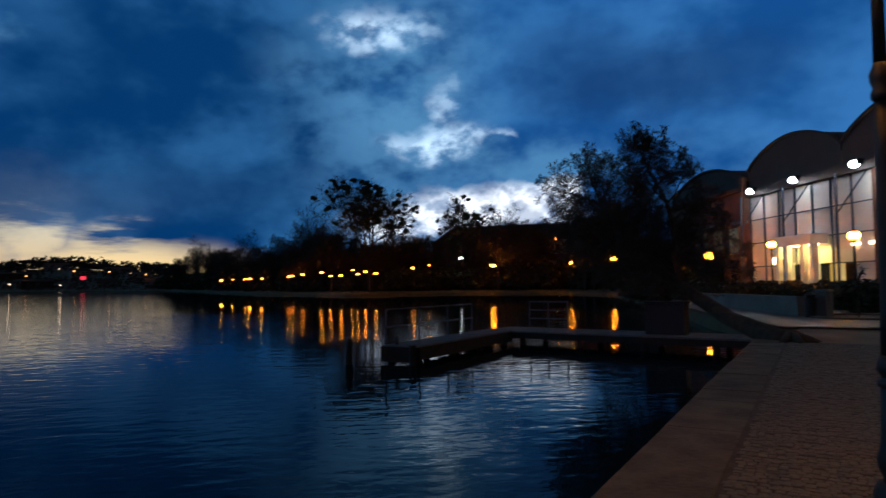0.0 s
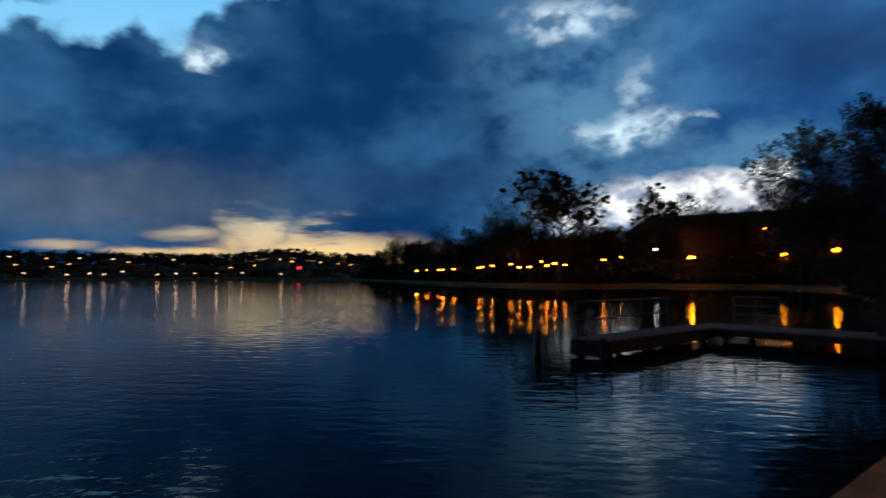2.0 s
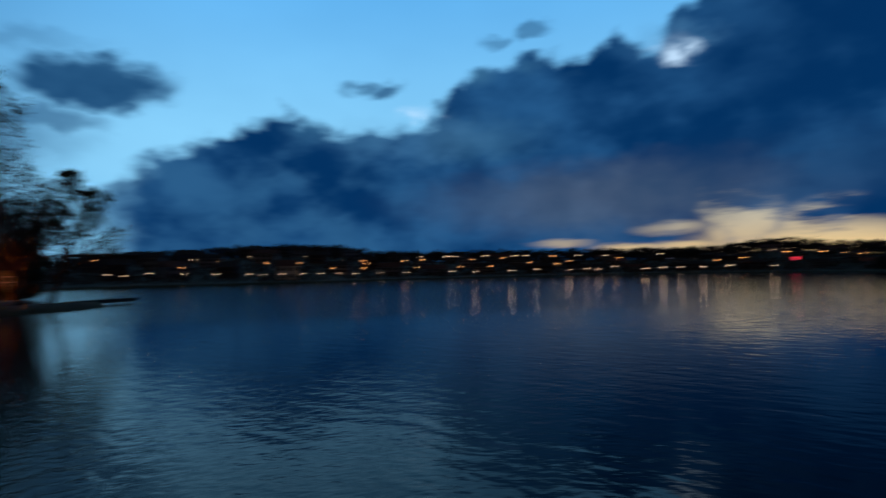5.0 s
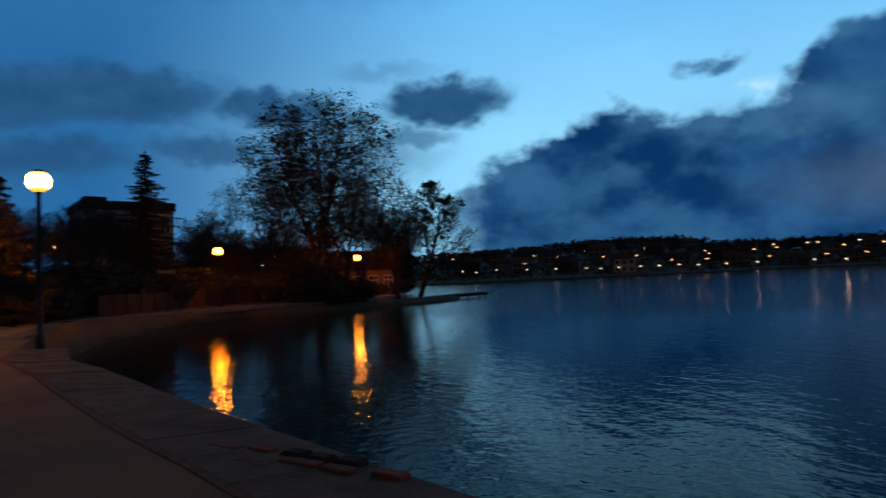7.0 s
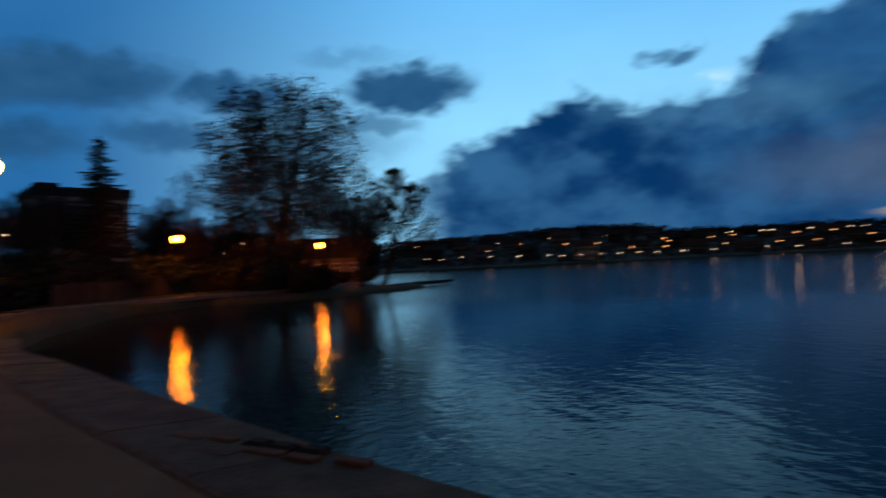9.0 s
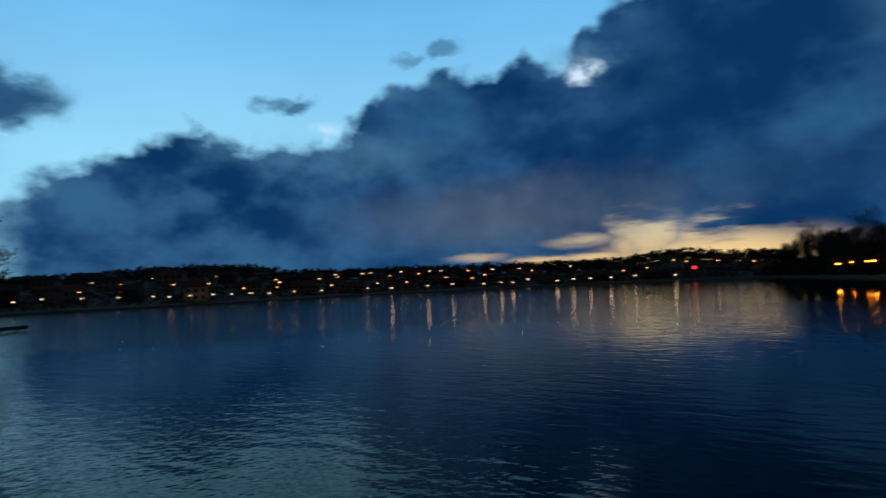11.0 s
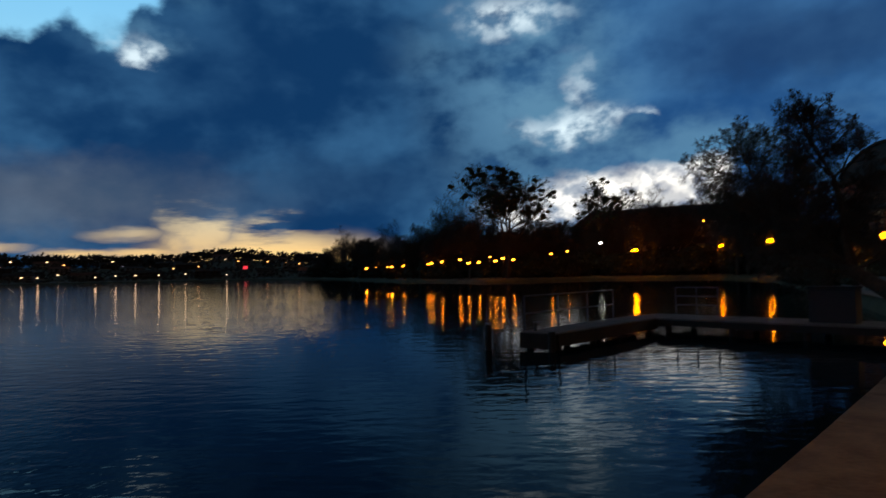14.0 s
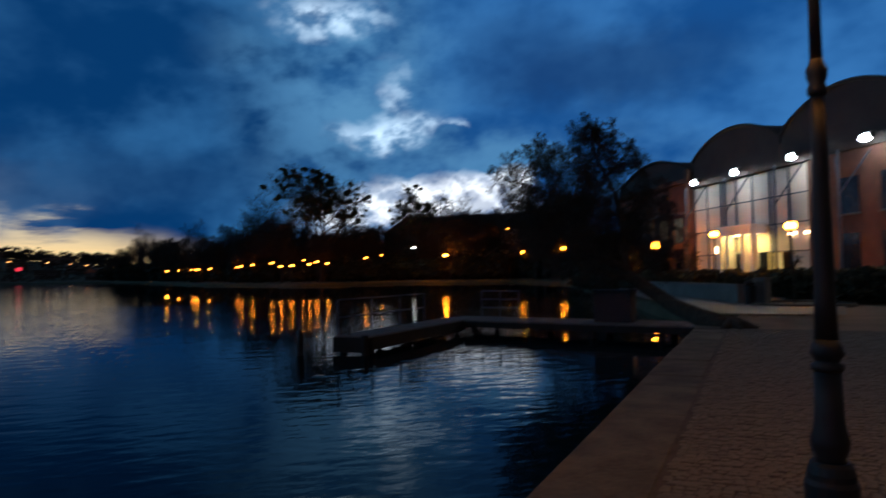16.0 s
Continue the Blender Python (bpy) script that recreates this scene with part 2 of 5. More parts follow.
def lake_water():
    m = bpy.data.materials.new("lake_water")
    m.use_nodes = True
    t = m.node_tree
    b = t.nodes["Principled BSDF"]
    b.inputs["Base Color"].default_value = (0.003, 0.010, 0.014, 1)
    b.inputs["Roughness"].default_value, b.inputs["IOR"].default_value = 0.03, 1.143
    co = t.nodes.new("ShaderNodeTexCoord")
    part_ = t.nodes.new("ShaderNodeSeparateXYZ")
    t.links.new(co.outputs["Object"], part_.inputs[0])

    def calc(op, x, y=None, z=None):
        n = t.nodes.new("ShaderNodeMath")
        n.operation = op
        for i, v in enumerate((x, y, z)):
            sock(t, n.inputs[i], v)
        return n.outputs[0]

    def curve(x, top, *pts):
        n = t.nodes.new("ShaderNodeFloatCurve")
        sock(t, n.inputs["Value"], calc("DIVIDE", x, top))
        cp = n.mapping.curves[0].points
        cp[0].location, cp[1].location = (pts[0][0] / top, pts[0][1]), (pts[-1][0] / top, pts[-1][1])
        for a, v in pts[1:-1]:
            cp.new(a / top, v)
        n.mapping.update()
        return n.outputs[0]

    # wind lanes: slack water by the quay, a ruffled lane beyond, a calm sheet under the wooded shore
    drift = t.nodes.new("ShaderNodeTexNoise")
    drift.inputs["Scale"].default_value, drift.inputs["Detail"].default_value = 0.045, 3.0
    t.links.new(co.outputs["Object"], drift.inputs["Vector"])
    r2 = calc("ADD", calc("MULTIPLY", part_.outputs[0], part_.outputs[0]), calc("MULTIPLY", part_.outputs[1], part_.outputs[1]))
    reach = calc("MULTIPLY", calc("SQRT", r2), calc("MULTIPLY_ADD", drift.outputs["Fac"], 0.5, 0.75))
    angle = calc("MULTIPLY", calc("ARCTAN2", calc("MULTIPLY", part_.outputs[0], -1.0), part_.outputs[1]), DEG)
    open_water = curve(reach, 200, (0, 0.50), (14, 0.50), (20, 0.36), (31, 0.34), (42, 0.75), (90, 0.80), (150, 0.60), (200, 0.50))
    sheltered = curve(reach, 200, (0, 0.36), (12, 0.34), (22, 0.26), (28, 0.40), (54, 0.45), (64, 0.06), (200, 0.04))
    far_lane = calc("MULTIPLY", calc("MINIMUM", 1.0, calc("MAXIMUM", 0.0, calc("DIVIDE", calc("SUBTRACT", angle, 10.5), 4.0))),
                    calc("MINIMUM", 1.0, calc("MAXIMUM", 0.0, calc("DIVIDE", calc("SUBTRACT", reach, 30.0), 30.0))))
    sheltered = calc("MAXIMUM", sheltered, calc("MULTIPLY", far_lane, 0.40))
    lee = t.nodes.new("ShaderNodeMapRange")
    lee.interpolation_type = "SMOOTHSTEP"
    t.links.new(calc("MULTIPLY_ADD", drift.outputs["Fac"], 10.0, angle), lee.inputs["Value"])
    for key, v in (("From Min", 26.0), ("From Max", 52.0)):
        lee.inputs[key].default_value = v
    swell = calc("ADD", calc("MULTIPLY", lee.outputs[0], open_water), calc("MULTIPLY", calc("SUBTRACT", 1.0, lee.outputs[0]), sheltered))
    # ripples die down faster than waves where the wind drops
    ripple = calc("ADD", calc("MULTIPLY", lee.outputs[0], open_water), calc("MULTIPLY", calc("SUBTRACT", 1.0, lee.outputs[0]), calc("MULTIPLY", sheltered, calc("MULTIPLY", sheltered, 0.9))))
    bay = t.nodes.new("ShaderNodeMapRange")
    bay.interpolation_type = "SMOOTHSTEP"
    t.links.new(angle, bay.inputs["Value"])
    for key, v in (("From Min", 66.0), ("From Max", 80.0), ("To Min", 1.0), ("To Max", 1.35)):
        bay.inputs[key].default_value = v
    ripple = calc("MULTIPLY", ripple, bay.outputs[0])
    prev = None
    for scale, dist, turn, sq in ((0.35, 0.014, 12, 2.2), (0.9, 0.028, -8, 2.4), (2.1, 0.020, 14, 1.6), (5.0, 0.0150, 30, 1.0), (11.0, 0.0075, -35, 1.0)):
        mp = t.nodes.new("ShaderNodeMapping")
        mp.inputs["Rotation"].default_value = (0, 0, radians(turn))
        mp.inputs["Scale"].default_value = (1, sq, 1)
        t.links.new(co.outputs["Object"], mp.inputs["Vector"])
        n = t.nodes.new("ShaderNodeTexNoise")
        n.inputs["Scale"].default_value, n.inputs["Detail"].default_value, n.inputs["Roughness"].default_value = scale, 1.5, 0.45
        n.inputs["Distortion"].default_value = 0.35
        t.links.new(mp.outputs[0], n.inputs["Vector"])
        bp = t.nodes.new("ShaderNodeBump")
        bp.inputs["Strength"].default_value = 1.0
        t.links.new(calc("MULTIPLY", swell if scale < 3 else ripple, dist), bp.inputs["Distance"])
        t.links.new(n.outputs["Fac"], bp.inputs["Height"])
        if prev:
            t.links.new(prev, bp.inputs["Normal"])
        prev = bp.outputs[0]
    t.links.new(prev, b.inputs["Normal"])
    return m


M_water = lake_water()
M_grass = material("dark_grass", (0.030, 0.034, 0.014), (0.075, 0.080, 0.035), 0.95, 0.6, 0.02, 12)
M_asphalt = material("worn_asphalt", (0.135, 0.085, 0.044), (0.275, 0.178, 0.098), 0.92, 0.8, 0.012, 42)
M_sett = material("granite_sett", (0.070, 0.054, 0.036), (0.17, 0.135, 0.095), 0.78, 9.0, 0.006, 70, spread=0.35, island=True)
M_mortar = material("joint_sand", (0.050, 0.038, 0.026), (0.11, 0.086, 0.060), 0.95, 4.0, 0.004, 60)
M_coping = material("weathered_coping_stone", (0.034, 0.028, 0.018), (0.165, 0.130, 0.085), 0.92, 2.2, 0.03, 17, spread=0.12)
M_quay = material("wet_quay_concrete", (0.05, 0.048, 0.044), (0.14, 0.13, 0.12), 0.7, 1.6, 0.012, 22)
M_rust = material("rusty_edge", (0.06, 0.026, 0.012), (0.19, 0.085, 0.035), 0.85, 7.0, 0.004, 50)
M_redbrick = material("old_red_brick", (0.085, 0.036, 0.020), (0.19, 0.080, 0.042), 0.85, 8.0, 0.006, 45, spread=0.3)
M_hole_shade = material("hole_shade", (0.012, 0.010, 0.008), (0.035, 0.028, 0.02), 0.95, 8.0, 0.01, 50)
M_bark = material("dark_bark", (0.026, 0.018, 0.011), (0.075, 0.052, 0.032), 0.95, 5.0, 0.02, 30)
M_twig = material("bare_twigs", (0.028, 0.022, 0.017), (0.070, 0.056, 0.042), 0.95, 2.0)
M_needle = material("spruce_needles", (0.018, 0.018, 0.009), (0.050, 0.046, 0.020), 0.9, 3.0)
M_leaf = material("evergreen_leaves", (0.018, 0.022, 0.011), (0.048, 0.052, 0.024), 0.85, 3.0)
M_mistle = material("mistletoe_leaves", (0.024, 0.032, 0.012), (0.065, 0.075, 0.030), 0.85, 3.0)
M_iron = material("black_cast_iron", (0.003, 0.003, 0.003), (0.009, 0.008, 0.007), 0.6, 6.0, 0.002, 60)
M_steel = material("blue_grey_painted_steel", (0.022, 0.032, 0.052), (0.050, 0.070, 0.105), 0.65, 5.0, 0.001, 60)
M_plank = material("weathered_deck_plank", (0.048, 0.047, 0.045), (0.120, 0.116, 0.110), 0.9, 3.0, 0.004, 40, spread=0.35)
M_timber = material("dark_wet_timber", (0.006, 0.005, 0.004), (0.018, 0.015, 0.012), 0.85, 4.0, 0.008, 30)
M_brickwall = material("dark_red_brickwork", (0.070, 0.030, 0.018), (0.145, 0.064, 0.038), 0.9, 1.2, 0.01, 18)
M_panel = material("pale_facade_panel", (0.34, 0.31, 0.27), (0.52, 0.48, 0.42), 0.6, 0.5, 0.002, 20, spread=0.15)
M_roof = material("dark_sheet_roof", (0.014, 0.0095, 0.007), (0.036, 0.025, 0.018), 0.75, 0.7, 0.004, 14)
M_tile = material("old_clay_roof", (0.07, 0.032, 0.022), (0.15, 0.07, 0.045), 0.9, 0.8, 0.01, 12)
M_plaster = material("grey_plaster", (0.10, 0.092, 0.080), (0.21, 0.19, 0.165), 0.9, 0.5, 0.004, 12)
M_cream = material("cream_plaster", (0.42, 0.36, 0.26), (0.60, 0.53, 0.40), 0.9, 0.6, 0.004, 14)
M_white = material("off_white_paint", (0.55, 0.54, 0.50), (0.78, 0.77, 0.73), 0.6, 0.8, 0.002, 20)
M_window = material("dark_window_glass", (0.008, 0.010, 0.014), (0.020, 0.026, 0.034), 0.08, 0.8)
M_fence = material("brown_fence_board", (0.022, 0.012, 0.008), (0.055, 0.030, 0.018), 0.9, 2.0, 0.004, 24, spread=0.3)
M_sodium = globe_halo("sodium_lamp", (1.0, 0.24, 0.011), 40.0, 3.0)
M_sodium_near = globe_halo("sodium_globe", (1.0, 0.17, 0.0010), 240.0)
M_sodium_quay = globe_halo("quay_globe", (1.0, 0.30, 0.022), 95.0)
M_sodium_bank = globe_halo("bank_lamp", (1.0, 0.21, 0.0030), 150.0)
M_sodium_hall = globe_halo("hall_lamp", (1.0, 0.22, 0.0055), 140.0)
M_warm = glowing("warm_white_lamp", (1.0, 0.58, 0.26), 14.0)
M_far_sodium = glowing("far_sodium_lamp", (1.0, 0.36, 0.09), 4.2)
M_far_warm = glowing("far_warm_lamp", (1.0, 0.60, 0.32), 3.6)
M_cool = glowing("cool_white_lamp", (0.92, 1.0, 0.90), 16.0)
M_red = glowing("red_sign_light", (1.0, 0.03, 0.06), 1.2)
M_flood = glowing("floodlight_lens", (0.93, 1.0, 0.97), 60.0)
M_doorglow = glowing("lobby_wall_glow", (1.0, 0.62, 0.11), 0.36)


# ---- building blocks ----


class Solid:
    """Collects vertices and faces of one part."""

    def __init__(self):
        self.v, self.f = [], []

    def add(self, verts, faces):
        b = len(self.v)
        self.v += [tuple(p) for p in verts]
        self.f += [tuple(b + i for i in q) for q in faces]
        return self

    def box(self, c, s, rz=0.0, cham=0.0):
        x, y, z = (k / 2 for k in s)
        co, si = math.cos(radians(rz)), math.sin(radians(rz))
        k = min(cham, x * 0.4, y * 0.4)
        rings = [(-z, 0)] + ([(z - k, 0), (z, k)] if k else [(z, 0)])
        v = []
        for h, i in rings:
            for sx, sy in ((-1, -1), (1, -1), (1, 1), (-1, 1)):
                px, py = sx * (x - i), sy * (y - i)
                v.append((c[0] + px * co - py * si, c[1] + px * si + py * co, c[2] + h))
        n = len(rings)
        f = [(3, 2, 1, 0), tuple(range(4 * n - 4, 4 * n))]
        for r in range(n - 1):
            f += [(4 * r + i, 4 * r + (i + 1) % 4, 4 * r + 4 + (i + 1) % 4, 4 * r + 4 + i) for i in range(4)]
        return self.add(v, f)

    def tube(self, pts, radii, n=6, cap=True):
        pts = [Vector(p) for p in pts]
        v = []
        for i, p in enumerate(pts):
            d = (pts[min(i + 1, len(pts) - 1)] - pts[max(i - 1, 0)]).normalized()
            a = d.cross(Vector((0.31, 0.17, 0.93)) if abs(d.z) < 0.9 else Vector((1, 0.1, 0))).normalized()
            b = d.cross(a)
            v += [p + (a * math.cos(6.28319 * k / n) + b * math.sin(6.28319 * k / n)) * radii[i] for k in range(n)]
        f = [(r * n + k, r * n + (k + 1) % n, r * n + n + (k + 1) % n, r * n + n + k) for r in range(len(pts) - 1) for k in range(n)]
        if cap:
            f += [tuple(reversed(range(n))), tuple(range((len(pts) - 1) * n, len(pts) * n))]
        return self.add(v, f)

    def lathe(self, profile, n=16, at=(0, 0, 0)):
        v = [(at[0] + r * math.cos(6.28319 * k / n), at[1] + r * math.sin(6.28319 * k / n), at[2] + z) for r, z in profile for k in range(n)]
        m = len(profile)
        f = [(r * n + k, r * n + (k + 1) % n, r * n + n + (k + 1) % n, r * n + n + k) for r in range(m - 1) for k in range(n)]
        f += [tuple(reversed(range(n))), tuple(range((m - 1) * n, m * n))]
        return self.add(v, f)

    def ball(self, c, r, n=10, squash=1.0):
        prof = [(max(r * math.sin(math.pi * i / 10), 0.001), -r * squash * math.cos(math.pi * i / 10)) for i in range(11)]
        return self.lathe(prof, n, c)

    def mesh(self, name, mat, smooth=False):
        me = bpy.data.meshes.new(name)
        me.from_pydata(self.v, [], self.f)
        me.materials.append(mat)
        if smooth:
            me.polygons.foreach_set("use_smooth", [True] * len(me.polygons))
        me.update()
        return me


def part(name, solid, mat, parent, label="", smooth=False, at=None):
    ob = new(name, solid if isinstance(solid, bpy.types.Mesh) else solid.mesh(name, mat, smooth))
    ob.parent = parent
    if at is not None:
        ob.matrix_basis = at
    return tagged(ob, label) if label else ob


def thing(name, label, category, m, group=""):
    ob = new(name)
    ob.empty_display_size = 0.3
    ob.matrix_basis = m
    return tagged(ob, label, category, group)


def setting(name, solid, mat, label, category="", smooth=False):
    return tagged(new(name, solid.mesh(name, mat, smooth)), label, category or name.replace("_", " "), "", "structure")


def polar(a, d, z=0.0):
    return Vector((-d * math.sin(radians(a)), d * math.cos(radians(a)), z))


def lerp_table(table, a):
    for (a0, v0), (a1, v1) in zip(table, table[1:]):
        if a <= a1:
            k = (a - a0) / (a1 - a0)
            k = k * k * (3 - 2 * k) * 0.5 + k * 0.5
            return v0 + (v1 - v0) * k
    return table[-1][1]


# ---- ground, lake ----
QUAY = [(-21.5, -6.4), (-18.4, -5.6), (-14.9, -3.7), (-11.3, -2.0), (-9.65, -1.2), (-8.1, -0.4), (-6.9, 0.25), (-5.5, 0.95), (-4.05, 1.74),
        (-2.4, 2.35), (-0.4, 3.05), (1.70, 4.41), (3.72, 6.91), (6.11, 9.87), (8.52, 12.82), (10.92, 15.78), (12.3, 17.5)]
FAR = [(-36.5, 24), (-34.5, 27), (-32, 32), (-29, 44), (-27, 70), (-24, 125), (-20, 150), (-11, 158), (-1, 145), (3.6, 175), (6, 190), (9, 250), (11.5, 350),
       (13.5, 450), (20, 540), (31, 600), (45, 380), (59, 235), (70, 195), (78, 175), (81, 110), (83, 56), (86, 52), (92, 46.7), (99, 40), (104, 30), (107, 23.6)]
CREST_EL = [(-40, 0.4), (-24, 0.9), (-12, 0.9), (0, 0.9), (8, 1.0), (13, 1.1), (21, 1.65), (26, 1.05), (45, 1.2), (54, 1.3), (57, 1.9), (64, 1.9), (70, 1.45), (78, 1.2), (83, 0.4), (108, 0.3)]


def near_edge(a):
    d = Vector((-math.sin(radians(a)), math.cos(radians(a))))
    best = None
    for p, q in zip(QUAY, QUAY[1:]):
        p, q = Vector(p), Vector(q)
        e = q - p
        det = d.x * -e.y + e.x * d.y
        if abs(det) < 1e-9:
            continue
        s = (p.x * -e.y + e.x * p.y) / det
        u = (d.x * p.y - d.y * p.x) / det
        if -0.001 <= u <= 1.001 and s > 0 and (best is None or s < best):
            best = s
    return best


def hill(a, off):
    if not -40 < a < 108:
        return 0.6
    rise = max(0.0, (lerp_table(FAR, a) + 210) * math.tan(radians(lerp_table(CREST_EL, a))) + 0.6)
    k = min(max((off - 6) / 200.0, 0), 1)
    return 0.6 + rise * (k * k * (3 - 2 * k) * 0.6 + k * 0.4)


def ground_z(a, d):
    return hill(a, d - lerp_table(FAR, a)) if -36.5 < a < 107 else 0.55


OFFS = (0.0, 0.5, 1.4, 3.0, 7, 14, 26, 45, 70, 100, 135, 170, 210, 300, 500, 900, 1800, 4500)
g = Solid()
STEPS = 900
for i in range(STEPS):
    a = -180 + 360.0 * i / STEPS
    ne = near_edge(a) if -36.4 < a < 106.9 else None
    ring = []
    if ne:
        fe = max(lerp_table(FAR, a), ne + 1.2)
        ring = [(k * (ne - 0.5), 0.42) for k in (0.1, 0.6, 1.0)] + [(ne - 0.45, -1.6), (ne + (fe - ne) * 0.5, -2.2), (fe - 0.4, -0.5)]
        for o in OFFS:
            z = -0.12 if o == 0 else 0.22 if o == 0.5 else 0.45 if o == 1.4 else hill(a, o)
            ring.append((fe + o, z + (noise.noise(polar(a, fe + o) * 0.13) * (0.05 if a > 80 else 0.15) if 1 < o < 300 else 0)))
    else:
        ring = [(k * 20, 0.42) for k in (0.1, 0.5, 1.0)] + [(20.1, 0.42), (20.2, 0.42), (20.3, 0.42)] + [(20.4 + o, 0.44) for o in OFFS]
    g.v += [tuple(polar(a, d, z)) for d, z in ring]
L = 6 + len(OFFS)
for i in range(STEPS):
    j = (i + 1) % STEPS
    g.f += [(i * L + k, i * L + k + 1, j * L + k + 1, j * L + k) for k in range(L - 1)]
    g.f.append((i * L, j * L, len(g.v)))
g.v.append((0, 0, 0.42))
setting("ground", g, M_grass, "dark grassy ground around the lake", "ground", True)

w = Solid()
w.add([(-900, -300, 0), (500, -300, 0), (500, 900, 0), (-900, 900, 0)], [(0, 1, 2, 3)])
setting("water", w, M_water, "dark rippled lake water reflecting dusk sky", "water")

# grassy spit that closes the small bay
s = Solid()
SPIT = [(-49, -1, 4.2), (-51.5, 3.5, 4.0), (-54, 7.5, 3.6), (-57, 11.5, 2.8), (-59.5, 14.6, 1.2)]
for x, y, r in SPIT:
    s.add([(x + r * k * math.cos(t * 0.5236), y + r * k * math.sin(t * 0.5236), z) for k, z in ((1.15, -0.5), (1.0, 0.02), (0.85, 0.28), (0.45, 0.42)) for t in range(12)],
          [(q * 12 + t, q * 12 + (t + 1) % 12, q * 12 + 12 + (t + 1) % 12, q * 12 + 12 + t) for q in range(3) for t in range(12)] + [tuple(range(36, 48))])
for (x0, y0, r0), (x1, y1, r1) in zip(SPIT, SPIT[1:]):
    d = Vector((x1 - x0, y1 - y0, 0)).normalized()
    nrm = Vector((-d.y, d.x, 0))
    prof = [(-1.1, -0.5), (-1.0, 0.02), (-0.85, 0.27), (-0.4, 0.43), (0.4, 0.43), (0.85, 0.27), (1.0, 0.02), (1.1, -0.5)]
    s.add([Vector((x, y, z)) + nrm * (k * r) for x, y, r in ((x0, y0, r0), (x1, y1, r1)) for k, z in prof], [(i, i + 1, i + 9, i + 8) for i in range(7)])
setting("grass_spit", s, M_grass, "low grassy spit of land in the lake", "ground", True)

# ---- promenade ----
wall = Solid()
for (x0, y0), (x1, y1) in zip(QUAY, QUAY[1:]):
    d = Vector((x1 - x0, y1 - y0, 0))
    nrm = Vector((d.y, -d.x, 0)).normalized()
    a, b = Vector((x0, y0, 0)), Vector((x1, y1, 0))
    c = [a - nrm * 0.02, b - nrm * 0.02, b + nrm * 0.7, a + nrm * 0.7]
    wall.add([p + Vector((0, 0, z)) for z in (-1.8, 0.46) for p in c], [(0, 1, 5, 4), (1, 2, 6, 5), (2, 3, 7, 6), (3, 0, 4, 7), (4, 5, 6, 7)])
quay_wall = setting("quay_wall", wall, M_quay, "low concrete quay wall at the water", "quay")

pave = Solid()
inner = []
for i, (x, y) in enumerate(QUAY):
    x0, y0 = QUAY[max(i - 1, 0)]
    x1, y1 = QUAY[min(i + 1, len(QUAY) - 1)]
    d = Vector((x1 - x0, y1 - y0, 0)).normalized()
    wd = 1.25 if x < -5 else 1.15 if x < 0 else 0.75
    inner.append(Vector((x, y, 0)) + Vector((d.y, -d.x, 0)) * wd)
outer = [(-34, -16), (-30, -22), (-20, -30), (-12, -32), (-6, -33), (-2, -34), (0, -34), (3, -34), (6, -34), (9, -33), (14, -32), (20, -28), (26, -20), (30, -8), (32, 6), (33, 18), (34, 40)]
for k in (0, 0.25, 0.6, 1.0):
    pave.v += [(p.x * (1 - k) + q[0] * k, p.y * (1 - k) + q[1] * k, 0.585 - 0.002 * k) for p, q in zip(inner, outer)]
n = len(inner)
pave.f += [(r * n + i, r * n + n + i, r * n + n + i + 1, r * n + i + 1) for r in range(3) for i in range(n - 1)]
# the far end runs down onto the lake path
away = (inner[0] - inner[1]).normalized()
end0, end1 = inner[0], Vector((outer[0][0], outer[0][1], 0))
first = len(pave.v)
for j in range(3):
    for k in range(5):
        p = end0.lerp(end1, k / 4) + away * (2.2 * j)
        g = ground_z(math.degrees(math.atan2(-p.x, p.y)), math.hypot(p.x, p.y)) + 0.012
        pave.v.append((p.x, p.y, 0.584 if j == 0 else min(0.584, max(g, 0.30))))
pave.f += [(first + j * 5 + k, first + j * 5 + k + 1, first + j * 5 + k + 6, first + j * 5 + k + 5) for j in range(2) for k in range(4)]
court = Solid()
CA, CD = 32, 8
for i in range(CA + 1):
    a = -28.8 - 16.5 * i / CA
    d0 = max(lerp_table(FAR, max(a, -36.4)) + 1.2, 25.0)
    d1 = min(33.0 / math.sin(radians(-a)), 64.0)
    for k in range(CD + 1):
        d = d0 + (d1 - d0) * k / CD
        court.v.append(tuple(polar(a, d, max(ground_z(a, d), 0.56) + 0.09)))
court.f += [(i * (CD + 1) + k, i * (CD + 1) + k + 1, (i + 1) * (CD + 1) + k + 1, (i + 1) * (CD + 1) + k) for i in range(CA) for k in range(CD)]
setting("forecourt", court, material("pale_concrete_paving", (0.09, 0.082, 0.072), (0.19, 0.172, 0.15), 0.6, 0.35, 0.004, 14), "pale concrete forecourt before the hall", "pavement")
setting("promenade", pave, M_asphalt, "worn grey-brown promenade paving", "pavement")

# ---- trees ----


